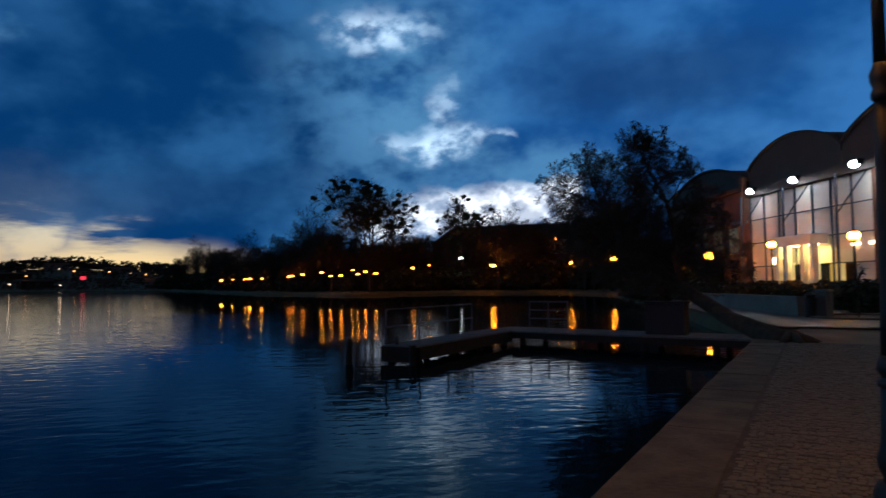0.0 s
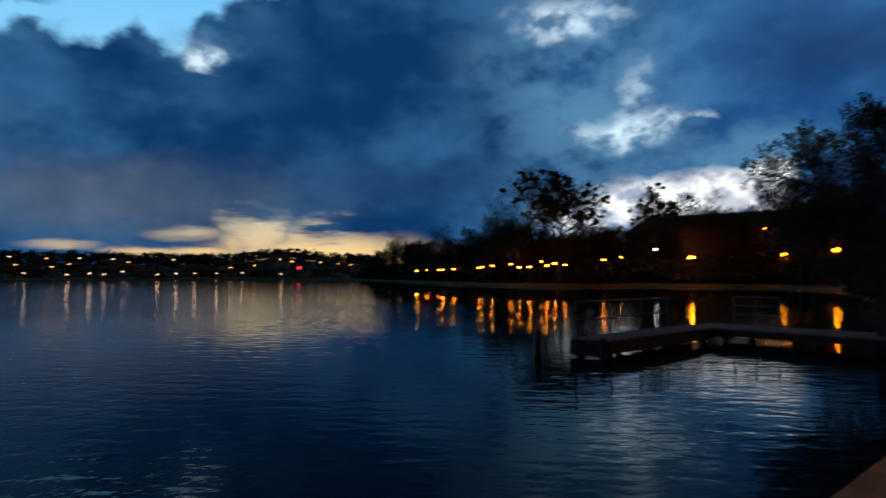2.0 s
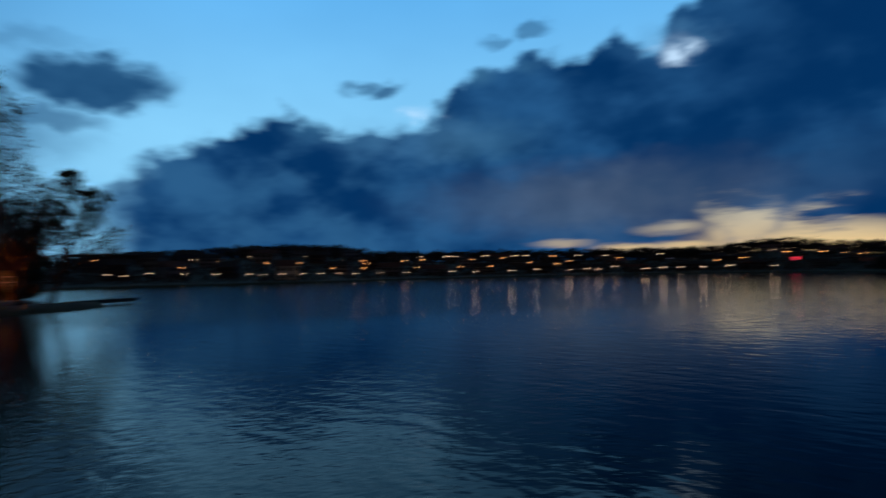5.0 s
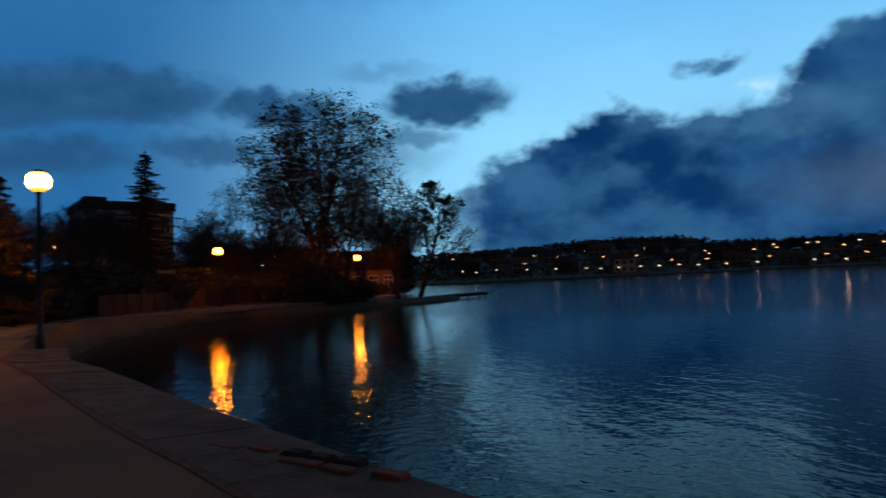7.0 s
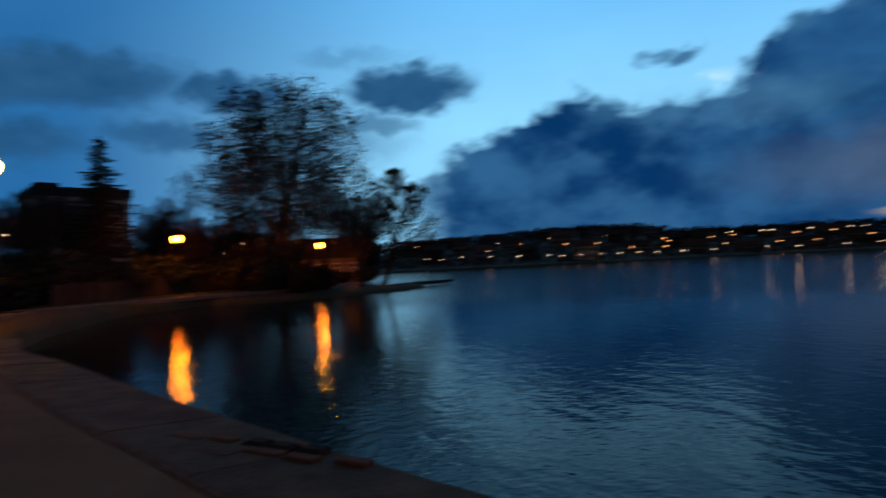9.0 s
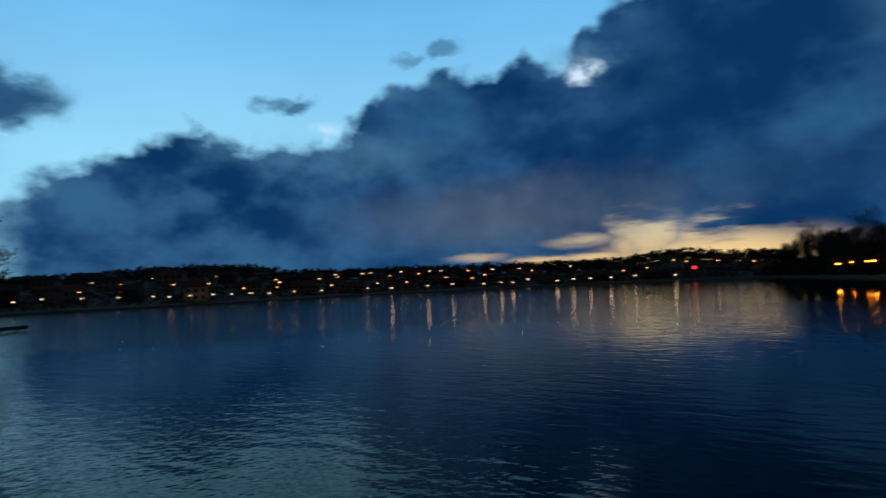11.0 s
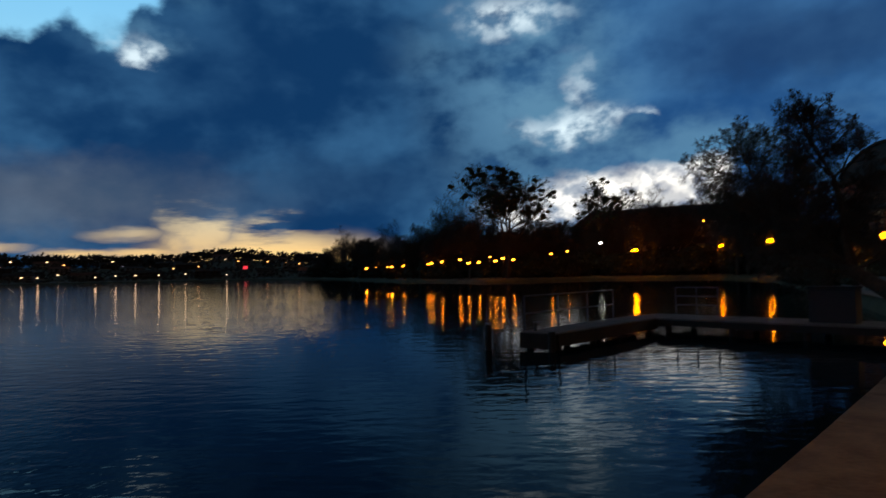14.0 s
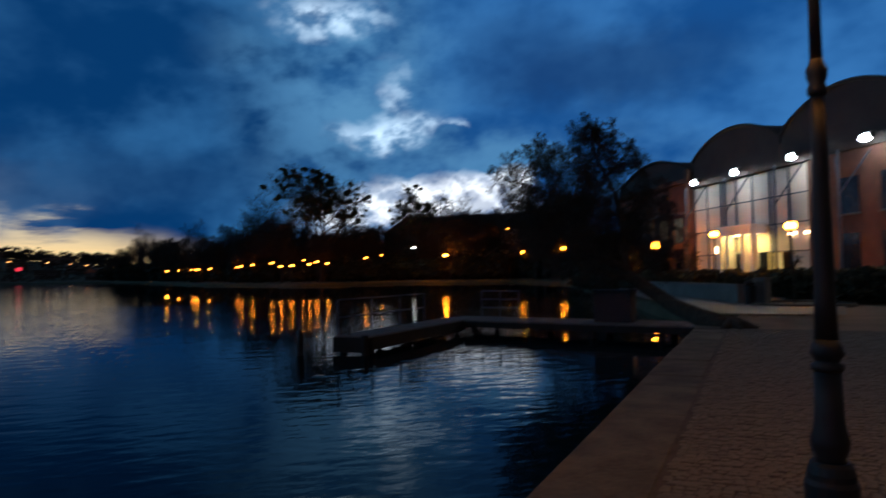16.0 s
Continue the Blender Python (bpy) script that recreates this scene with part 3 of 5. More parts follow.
def grow(wood, twigs, p, d, length, r, level, last, rng, lift=0.12, kids=(7, 6, 5, 4), bend=0.16, spread=(0.6, 1.15), thin=0.006):
    segs = 5 if level == 0 else 3 if level < 3 else 2
    pts, radii, dirs = [p.copy()], [r], [d.copy()]
    for i in range(segs):
        d = (d + Vector((rng.uniform(-1, 1), rng.uniform(-1, 1), rng.uniform(-0.6, 0.8))) * bend + Vector((0, 0, lift))).normalized()
        p = p + d * (length / segs)
        pts.append(p.copy())
        dirs.append(d.copy())
        radii.append(max(r * (1 - 0.72 * (i + 1) / segs), thin))
    (wood if level < 2 else twigs).tube(pts, radii, 8 if level == 0 else 5 if level == 1 else 3, level < 2)
    if level >= last:
        return
    n = kids[min(level, len(kids) - 1)]
    for k in range(n):
        t = (0.32 if level == 0 else 0.22) + 0.76 * (k + rng.random() * 0.8) / n
        i = min(int(t * segs), segs - 1)
        q = pts[i].lerp(pts[i + 1], t * segs - i)
        ax = dirs[i + 1]
        side = ax.orthogonal().normalized()
        side.rotate(Matrix.Rotation(k * 2.4 + rng.uniform(-0.6, 0.6), 3, ax))
        ang = rng.uniform(*spread)
        nd = (ax * math.cos(ang) + side * math.sin(ang)).normalized()
        grow(wood, twigs, q, nd, length * rng.uniform(0.46, 0.66) * (1.12 - 0.45 * t), max(radii[i] * 0.52, thin * 1.3), level + 1, last, rng, lift, kids, bend, spread, thin)


def bare_tree(seed, height, name="tree", label="bare winter tree with fine dark twigs", kids=(9, 7, 6, 4), last=4, m=None, lift=0.10, group="", lean=(0, 0), clumps=0, clump_r=0.6, r=None, leaves=0, forks=1, spread=(0.55, 1.1), wide=0.5, thin=0.010):
    rng = random.Random(seed)
    ob = thing(name, label, "tree", m or Matrix(), group)
    wood, twigs = Solid(), Solid()
    r = r or height * 0.018
    if forks == 1:
        grow(wood, twigs, Vector((0, 0, -0.2)), Vector((lean[0], lean[1], 1)).normalized(), height * 0.72, r, 0, last, rng, lift, kids, 0.10, spread, thin)
    else:
        wood.tube([(0, 0, -0.2), (0, 0, height * 0.09), (0.1, 0, height * 0.2)], [r * 1.3, r * 1.1, r], 9)
        for k in range(forks):
            t = 6.283 * k / forks + rng.uniform(-0.3, 0.3)
            o = rng.uniform(0.18, wide)
            grow(wood, twigs, Vector((0.05, 0, height * 0.17)), Vector((math.cos(t) * o, math.sin(t) * o, 1)).normalized(), height * rng.uniform(0.5, 0.66), r * 0.6, 0, last, rng, lift, kids, 0.10, spread, thin)
    part("trunk", wood, M_bark, ob, smooth=True)
    part("crown", twigs, M_twig, ob)
    if leaves:
        lf = Solid()
        spots = [Vector(v) for v in twigs.v[::5] if v[2] > height * 0.25]
        for c in rng.sample(spots, min(leaves, len(spots))):
            for j in range(5):
                a, b = (Vector((rng.gauss(0, 0.085), rng.gauss(0, 0.085), rng.gauss(0, 0.06))) for q in range(2))
                o = c + Vector((rng.gauss(0, 0.22), rng.gauss(0, 0.22), rng.gauss(0, 0.12)))
                lf.add([o - a, o + b, o + a, o - b * 0.7], [(0, 1, 2, 3)])
        part("withered_leaves", lf, M_twig, ob, "dry brown leaves left on the twigs")
    if clumps:
        tips = [Vector(v) for v in twigs.v[::7] if v[2] > height * 0.5]
        made = []
        for c in rng.sample(tips, len(tips)):
            if len(made) >= clumps:
                break
            if all((c - q).length > clump_r * 1.4 for q in made):
                made.append(c)
                part("mistletoe", leaf_ball(rng, clump_r * rng.uniform(0.6, 1.25)), M_mistle, ob, "dense dark mistletoe ball", at=Matrix.Translation(c) @ Matrix.Rotation(rng.uniform(0, 6.28), 4, "Z") @ Matrix.Diagonal((rng.uniform(0.8, 1.7), rng.uniform(0.8, 1.3), rng.uniform(0.7, 1.1), 1)))
    return ob


def leaf_ball(rng, r):
    s = Solid().ball((0, 0, 0), r, 13, 0.9)
    s.v = [tuple(Vector(p) * rng.choice((0.62, 0.8, 1.0, 1.25))) for p in s.v]
    return s


def spruce(seed, height, width, m, label="tall dark spruce with drooping branches"):
    rng = random.Random(seed)
    ob = thing("spruce", label, "tree", m)
    part("trunk", Solid().tube([(0, 0, -0.2), (0.03, 0, height * 0.5), (0, 0, height)], [height * 0.016, height * 0.009, 0.015], 7), M_bark, ob, smooth=True)
    s = Solid()
    z = height * 0.06
    while z < height * 0.985:
        z0 = z
        k = 1 - z / height
        reach = width * (k ** 0.75) * rng.uniform(0.75, 1.1) + 0.12
        n = 7 if k > 0.2 else 5
        for i in range(n):
            t = 6.283 * (i + rng.random() * 0.9) / n + z0 * 2.1
            L = reach * rng.uniform(0.5, 1.15)
            z = z0 + rng.uniform(-0.5, 0.5) * (height * 0.022 + 0.06)
            out = Vector((math.cos(t), math.sin(t), 0))
            side = Vector((-out.y, out.x, 0))
            steps = max(3, int(L / 0.2))
            for j in range(steps):
                f = (j + 0.6) / steps
                c = out * (L * f) + Vector((0, 0, z - 0.35 * L * f + 0.22 * L * f * f))
                w = 0.30 * (1.15 - f) * min(L, 1.8) + 0.09
                for sg in (-1, 1):
                    tip = c + side * (sg * w) + out * (w * 0.5) + Vector((0, 0, -0.25 * w - rng.random() * 0.16))
                    s.add([c - out * 0.08, c + out * 0.13, tip], [(0, 1, 2)])
                s.add([c - side * 0.07, c + side * 0.07, c + out * 0.06 + Vector((0, 0, -0.16 - rng.random() * 0.2))], [(0, 1, 2)])
        z = z0 + (height * 0.022 + 0.06) * 0.62
    part("needles", s, M_needle, ob)
    return ob


def shrub(seed, size, m, name="shrub", label="dark evergreen shrub", count=420, group=""):
    rng = random.Random(seed)
    ob = thing(name, label, "shrub", m, group)
    st, lf = Solid(), Solid()
    for i in range(7):
        t = rng.uniform(0, 6.28)
        tip = Vector((math.cos(t) * size[0] * 0.35, math.sin(t) * size[1] * 0.35, size[2] * rng.uniform(0.6, 0.9)))
        st.tube([(0, 0, -0.1), tip * 0.5 + Vector((0, 0, 0.1)), tip], [0.03, 0.02, 0.008], 4)
    for i in range(count):
        d = Vector((rng.gauss(0, 1), rng.gauss(0, 1), rng.gauss(0, 1))).normalized() * rng.uniform(0.35, 1.0) ** 0.5
        wob = 1 + 0.3 * noise.noise(d * 2.2 + Vector((seed, 0, 0)))
        c = Vector((d.x * size[0] * 0.5 * wob, d.y * size[1] * 0.5 * wob, size[2] * (0.5 + 0.5 * d.z * wob)))
        k = 0.055 * max(size)
        a, b = Vector((rng.gauss(0, 1), rng.gauss(0, 1), rng.gauss(0, 0.6))) * k * 0.5, Vector((rng.gauss(0, 1), rng.gauss(0, 1), rng.gauss(0, 1))) * k * 0.5
        lf.add([c - a, c + b, c + a, c - b * 0.7], [(0, 1, 2, 3)])
    part("stems", st, M_bark, ob)
    part("foliage", lf, M_leaf, ob)
    return ob


def stand(a, d, dz=0.0, turn=0.0, s=1.0):
    p = polar(a, d, ground_z(a, d) + dz)
    return Matrix.Translation(p) @ Matrix.Rotation(radians(turn), 4, "Z") @ Matrix.Diagonal((s, s, s, 1))


# leaning tree at the root of the pier
lean_tree = thing("leaning_tree", "leaning bare tree hanging out over the water", "tree", Matrix.Translation((12.05, 15.9, 0.45)))
lw_, lt_ = Solid(), Solid()
trunk_line = [(0.15, -0.25, -0.15), (-0.05, 0.6, 0.22), (-0.22, 2.2, 0.62), (-0.5, 4.4, 1.55), (-0.95, 6.2, 2.55), (-1.5, 7.3, 3.6), (-1.8, 7.9, 4.8)]
lw_.tube(trunk_line, [0.42, 0.29, 0.235, 0.205, 0.15, 0.10, 0.05], 12)
upright = [(-0.5, 4.4, 1.55), (-0.35, 5.1, 2.6), (-0.12, 5.6, 3.7), (-0.15, 5.9, 4.6), (-0.4, 6.1, 5.3), (-0.6, 6.3, 5.9)]
lw_.tube(upright, [0.15, 0.125, 0.10, 0.08, 0.055, 0.03], 10)
for k in range(5):
    t = -2.6 + k * 0.75
    lw_.tube([(0.05, -0.1, 0.28), (0.05 + 0.45 * math.cos(t), -0.1 + 0.45 * math.sin(t), 0.16), (0.05 + 0.95 * math.cos(t), -0.1 + 0.9 * math.sin(t), 0.0)], [0.2, 0.12, 0.04], 7)
lrng = random.Random(41)
for line, at, dr, ln in ((upright, 2, (-0.8, 0.2, 0.55), 1.9), (upright, 3, (0.75, 0.2, 0.55), 1.7), (upright, 3, (-0.7, -0.2, 0.7), 1.7), (upright, 4, (0.7, 0.1, 0.8), 1.6), (upright, 4, (-0.6, 0.3, 0.8), 1.6), (upright, 5, (0.3, 0.2, 1.0), 1.3),
                         (upright, 5, (-0.5, -0.1, 0.9), 1.3), (upright, 1, (0.9, 0.2, 0.35), 2.0), (upright, 2, (0.9, 0.3, 0.2), 1.9),
                         (trunk_line, 6, (-0.5, 0.2, 0.8), 1.9), (trunk_line, 6, (0.4, 0.1, 1.0), 1.9), (trunk_line, 5, (-0.9, 0.1, 0.5), 2.1), (trunk_line, 5, (0.5, -0.2, 0.9), 2.3), (trunk_line, 5, (-0.3, 0.4, 1.0), 2.3),
                         (trunk_line, 4, (-0.9, -0.1, 0.3), 2.3), (trunk_line, 4, (0.6, 0.1, 0.9), 2.3), (trunk_line, 4, (-0.5, -0.3, 0.9), 2.3), (trunk_line, 3, (-0.9, 0.1, 0.15), 2.1), (trunk_line, 3, (0.9, 0.3, 0.1), 1.8),
                         (trunk_line, 5, (0.9, 0.2, 0.3), 2.0), (trunk_line, 6, (-0.9, 0.3, 0.3), 2.0), (trunk_line, 5, (-0.8, 0.5, 0.1), 2.2), (trunk_line, 4, (-0.3, 0.6, 0.5), 2.2), (trunk_line, 4, (0.3, 0.4, 0.2), 2.0), (trunk_line, 3, (-0.5, 0.5, 0.6), 2.2), (trunk_line, 3, (0.1, 0.6, 0.7), 2.2), (trunk_line, 4, (-0.8, 0.3, -0.1), 1.9), (trunk_line, 3, (0.6, -0.2, 0.5), 1.9)):
    grow(lw_, lt_, Vector(line[at]), Vector(dr).normalized(), ln, 0.05, 1, 5, lrng, 0.02, (8, 8, 8, 7, 4), 0.24, (0.6, 1.2))
part("trunk", lw_, M_bark, lean_tree, smooth=True)
part("crown", lt_, M_twig, lean_tree)

bare_tree(6, 19.0, label="bare bushy tree beside the lake path", m=stand(-24.0, 134), kids=(10, 8, 6, 4), forks=3, lift=0.03, spread=(0.7, 1.2), thin=0.014)
bare_tree(7, 19.0, label="bare bushy tree beside the lake path", m=stand(-21.8, 148), kids=(10, 8, 6, 4), forks=3, lift=0.03, spread=(0.7, 1.2), thin=0.014)
bare_tree(17, 15.0, label="bare bushy tree beside the lake path", m=stand(-26.2, 94), kids=(10, 8, 6, 4), forks=3, lift=0.03, spread=(0.7, 1.2), thin=0.014)

# far right shore: two tall trees with mistletoe, then bare trees along the water
bare_tree(8, 30.0, "mistletoe_tree", "tall bare tree full of mistletoe balls", (9, 7, 5, 3), m=stand(-3.2, 160), forks=5, clumps=170, clump_r=0.58, spread=(0.6, 1.15), wide=0.5, lift=0.03, thin=0.030)
bare_tree(9, 26.5, "mistletoe_tree", "tall bare tree full of mistletoe balls", (9, 7, 5, 3), m=stand(-11.4, 172), forks=3, clumps=75, clump_r=0.58, spread=(0.5, 1.0), lift=0.04, thin=0.030)
row_a = bare_tree(10, 12.0, label="bare tree on the lake shore", m=stand(4.5, 196), kids=(10, 8, 7, 4), forks=4, group="trees on the far shore", wide=0.7, lift=0.03, spread=(0.7, 1.2), thin=0.021)
row_b = bare_tree(11, 12.0, label="bare tree on the lake shore", m=stand(2.4, 180), kids=(10, 8, 7, 4), forks=5, group="trees on the far shore", wide=0.7, lift=0.03, spread=(0.7, 1.2), thin=0.021)
row_c = bare_tree(12, 12.0, label="bare slender tree on the lake shore", m=stand(-14.6, 170, s=1.25), kids=(11, 7, 5, 3), group="trees on the far shore", lift=0.05, thin=0.012)
# azimuth, distance past the waterline, size
SHORE = [(12.6, 20, 0.95), (12.0, 14, 1.15), (11.4, 16, 1.3), (10.8, 20, 1.1), (10.1, 12, 1.05), (9.4, 16, 1.05), (8.6, 12, 0.95), (7.9, 18, 1.15), (7.2, 12, 1.0), (6.6, 14, 1.1), (5.8, 16, 1.0), (5.1, 12, 0.95),
         (3.7, 20, 1.2), (3.0, 12, 1.0), (1.6, 14, 1.25), (0.9, 20, 1.3), (0.1, 14, 1.15), (-0.8, 22, 1.35), (-3.4, 14, 1.3), (-4.3, 24, 1.45), (-5.0, 16, 1.35), (-5.9, 26, 1.7), (-6.8, 18, 1.5), (-7.7, 30, 1.7), (-13.0, 16, 1.3),
         (-15.9, 22, 1.4), (-17.2, 16, 1.5), (-12.0, 18, 1.2), (-9.2, 12, 1.1), (-14.4, 10, 1.2), (-16.4, 12, 1.35), (-22.6, 14, 1.4), (2.2, 26, 1.4), (-2.6, 24, 1.5)]
srng = random.Random(3)
for a, o, s in SHORE:
    d = lerp_table(FAR, a) + o
    copy_thing(srng.choice((row_a, row_b, row_c)), stand(a, d, turn=srng.uniform(0, 360), s=s * (1.35 if a > 8 else 1.08 if a > -1 else 0.74 if a > -12 else 1.0)))
# dense low growth along that shore
bush = shrub(21, (7.5, 5.0, 4.2), stand(6.9, 218), "thicket", "dark leafless thicket on the bank", 2200, "thicket on the far shore")
for k in range(90):
    a = 13.4 - k * 0.41
    d = lerp_table(FAR, a) + srng.uniform(12 if a < 5 else 22, 34)
    copy_thing(bush, stand(a, d, turn=srng.uniform(0, 360), s=srng.uniform(0.9, 1.5) * (1.5 if a > 8 else 1.1)))

# left shore
bare_tree(23, 19.0, label="large spreading tree with a few withered leaves beside the path", m=stand(87.4, 60), kids=(13, 8, 7, 4), forks=3, r=0.40, spread=(0.95, 1.45), wide=0.40, lift=0.035, leaves=1900)
bare_tree(24, 13.0, label="bare tree beside the path", m=stand(91.4, 64), kids=(10, 7, 6, 4), forks=3, spread=(0.8, 1.3), lift=0.03)
bare_tree(25, 12.0, label="bare tree beside the path", m=stand(85.0, 58), kids=(9, 7, 6, 4), forks=3, spread=(0.8, 1.3), lift=0.03)
bare_tree(14, 10.6, "mistletoe_tree", "leaning bare tree with a few mistletoe balls", (11, 9, 7, 4), m=Matrix.Translation((-57.0, 11.3, 0.35)), clumps=18, clump_r=0.26, lean=(0.16, 0.3), lift=0.05, r=0.26, thin=0.015)
bare_tree(15, 10.0, label="bare tree on the grassy spit", m=Matrix.Translation((-55.6, 9.2, 0.38)), kids=(8, 6, 5, 4), forks=3, wide=0.6, lift=0.03, spread=(0.7, 1.2), thin=0.014)
bare_tree(16, 10.0, label="bare tree on the grassy spit", m=Matrix.Translation((-53.0, 6.0, 0.38)), kids=(8, 6, 5, 4), forks=3, wide=0.7, lift=0.03, spread=(0.7, 1.2), thin=0.014)
left_a = bare_tree(18, 9.0, label="bare bushy tree behind the path", m=stand(96.4, 70), kids=(9, 8, 6, 4), forks=4, group="trees behind the path")
for a, d, s in ((87.0, 64, 0.9), (80.9, 66, 0.9), (94.6, 62, 0.7), (97.8, 72, 0.8), (104.2, 66, 1.0), (109.3, 42, 0.7), (92.4, 74, 0.8), (90.2, 70, 0.9), (113.0, 44, 0.75), (106.6, 60, 0.9), (80.6, 72, 0.75), (106.0, 52, 0.7), (102.6, 60, 0.8)):
    copy_thing(left_a, stand(a, d, turn=a * 37, s=s))
spruce(31, 12.3, 4.0, stand(101.0, 55))
spruce(32, 7.6, 2.7, stand(110.9, 38), "spruce lit orange by a nearby lamp")
spruce(33, 6.6, 2.6, stand(113.6, 40), "spruce lit orange by a nearby lamp")
spruce(34, 9.0, 2.4, stand(116.6, 36), "dark spruce at the promenade's end")
for k, (a, d, s) in enumerate(((-22.5, 170, 2.2), (-24.6, 150, 2.1), (-25.6, 132, 2.0), (-26.6, 108, 1.7), (-27.5, 94, 1.5), (-28.7, 74, 1.3), (-29.6, 66, 0.9), (-23.5, 160, 2.2), (-21.2, 176, 2.2))):
    copy_thing(bush, stand(a, d, turn=k * 77, s=s))
for k in range(16):
    copy_thing(bush, stand(98.5 - k * 1.15, (84 if k < 10 else 104) + 9 * (k % 3), turn=k * 61, s=0.95 + 0.2 * (k % 4)))
for k in range(30):
    a = 9.0 - k * 1.05
    copy_thing(bush, stand(a, lerp_table(FAR, a) + 44 + 6 * (k % 3), turn=k * 47, s=1.7 + 0.25 * (k % 3)))
hedge = shrub(22, (4.6, 2.6, 2.3), stand(104.5, 47), "hedge_bush", "dark dense hedge bush behind the path", 2200, "hedge behind the path")
for k, (a, d) in enumerate(((107.2, 42), (107.6, 50), (106.4, 47), (108.6, 46), (110.2, 40), (112.8, 40), (115.4, 39), (102.2, 50), (99.8, 52), (97.2, 55), (94.8, 58), (92.2, 60), (89.4, 62), (86.6, 64), (84.2, 62), (82.2, 68), (80.2, 70), (117.5, 38), (91, 58), (88.2, 57), (95.6, 66), (93.4, 66), (90.6, 66), (85.4, 68))):
    copy_thing(hedge, stand(a, d, turn=k * 51, s=(0.95 + 0.5 * ((k * 7) % 5) / 5) * (0.5 if a < 87 else 1.0)))
for k, (x, y) in enumerate(((-50.5, 3.5), (-52.6, 5.0), (-51.5, 1.5))):
    copy_thing(hedge, Matrix.Translation((x, y, 0.35)) @ Matrix.Rotation(k * 1.3, 4, "Z") @ Matrix.Scale(0.7 + 0.12 * (k % 3), 4))

# ---- lamps ----


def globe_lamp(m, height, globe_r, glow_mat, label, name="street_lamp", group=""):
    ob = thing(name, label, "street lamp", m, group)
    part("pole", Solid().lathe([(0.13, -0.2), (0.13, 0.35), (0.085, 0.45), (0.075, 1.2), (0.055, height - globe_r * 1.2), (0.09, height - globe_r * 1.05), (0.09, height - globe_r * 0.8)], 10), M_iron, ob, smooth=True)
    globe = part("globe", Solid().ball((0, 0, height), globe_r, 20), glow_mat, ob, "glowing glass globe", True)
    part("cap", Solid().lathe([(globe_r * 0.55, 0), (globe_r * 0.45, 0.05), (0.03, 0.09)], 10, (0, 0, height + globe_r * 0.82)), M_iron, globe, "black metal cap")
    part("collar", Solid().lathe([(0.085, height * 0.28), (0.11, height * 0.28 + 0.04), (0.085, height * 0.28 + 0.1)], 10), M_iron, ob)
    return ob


def arm_lamp(m, height, head, glow_mat, label, group=""):
    ob = thing("street_lamp", label, "street lamp", m, group)
    part("pole", Solid().tube([(0, 0, -0.3), (0, 0, height * 0.9), (0.15, 0, height), (0.5, 0, height + 0.08)], [0.09, 0.065, 0.05, 0.04], 6), M_iron, ob)
    part("head", Solid().lathe([(head * 0.3, head * 0.5), (head, 0), (head * 0.7, -head * 0.45), (head * 0.2, -head * 0.55)], 8, (0.5, 0, height)), glow_mat, ob, "glowing lamp head", True)
    return ob


def lamp_at(a, el, d, head, glow_mat, label, group):
    gz = ground_z(a, d)
    top = EYE[2] + d * math.tan(radians(el))
    arm_lamp(Matrix.Translation(polar(a, d, gz)) @ Matrix.Rotation(radians(a + 90), 4, "Z") @ Matrix.Translation((-0.5, 0, 0)), max(top - gz, 1.0), head, glow_mat, label, group)


M_promglobe = glowing("promenade_globe", (1.0, 0.40, 0.06), 62.0)
# promenade lamp beside the camera: tall ornate cast-iron post
post = thing("ornate_lamp_post", "ornate black cast-iron lamp post on the promenade", "lamp post", Matrix.Translation((3.535, 3.67, 0.58)))


def turned(*profile):
    return Solid().lathe([(r * 0.74, 1.62 - (1.62 - z) * 0.887) for r, z in profile], 20)


part("pedestal", Solid().lathe([(0.165, -0.05), (0.165, 0.19), (0.15, 0.22), (0.15, 0.26), (0.135, 0.31), (0.115, 0.335)], 20), M_iron, post, smooth=False)
part("base", turned((0.13, 0.15), (0.12, 0.20), (0.155, 0.27), (0.165, 0.33), (0.135, 0.42), (0.122, 0.50), (0.112, 0.86)), M_iron, post, smooth=True)
part("lower_collar", turned((0.115, 0.84), (0.138, 0.86), (0.138, 0.89), (0.10, 0.91), (0.11, 0.93), (0.142, 0.97), (0.128, 1.03), (0.10, 1.08)), M_iron, post, smooth=True)
part("shaft", turned((0.10, 1.06), (0.088, 1.4), (0.078, 1.9), (0.068, 2.55), (0.060, 2.95)), M_iron, post, smooth=True)
part("upper_collar", turned((0.060, 2.93), (0.085, 2.96), (0.085, 3.0), (0.066, 3.03), (0.088, 3.09), (0.092, 3.14), (0.066, 3.19), (0.058, 3.22)), M_iron, post, smooth=True)
part("upper_shaft", turned((0.056, 3.2), (0.048, 3.9), (0.042, 4.6)), M_iron, post, smooth=True)
part("cross_arm", Solid().tube([(-0.55, 0, 4.10), (-0.3, 0, 4.25), (0, 0, 4.20), (0.3, 0, 4.25), (0.55, 0, 4.10)], [0.025] * 5, 8), M_iron, post)
for sx in (-0.55, 0.55):
    part("lamp_globe", Solid().ball((sx, 0, 4.27), 0.16, 20), M_promglobe, post, "glowing globe", True)

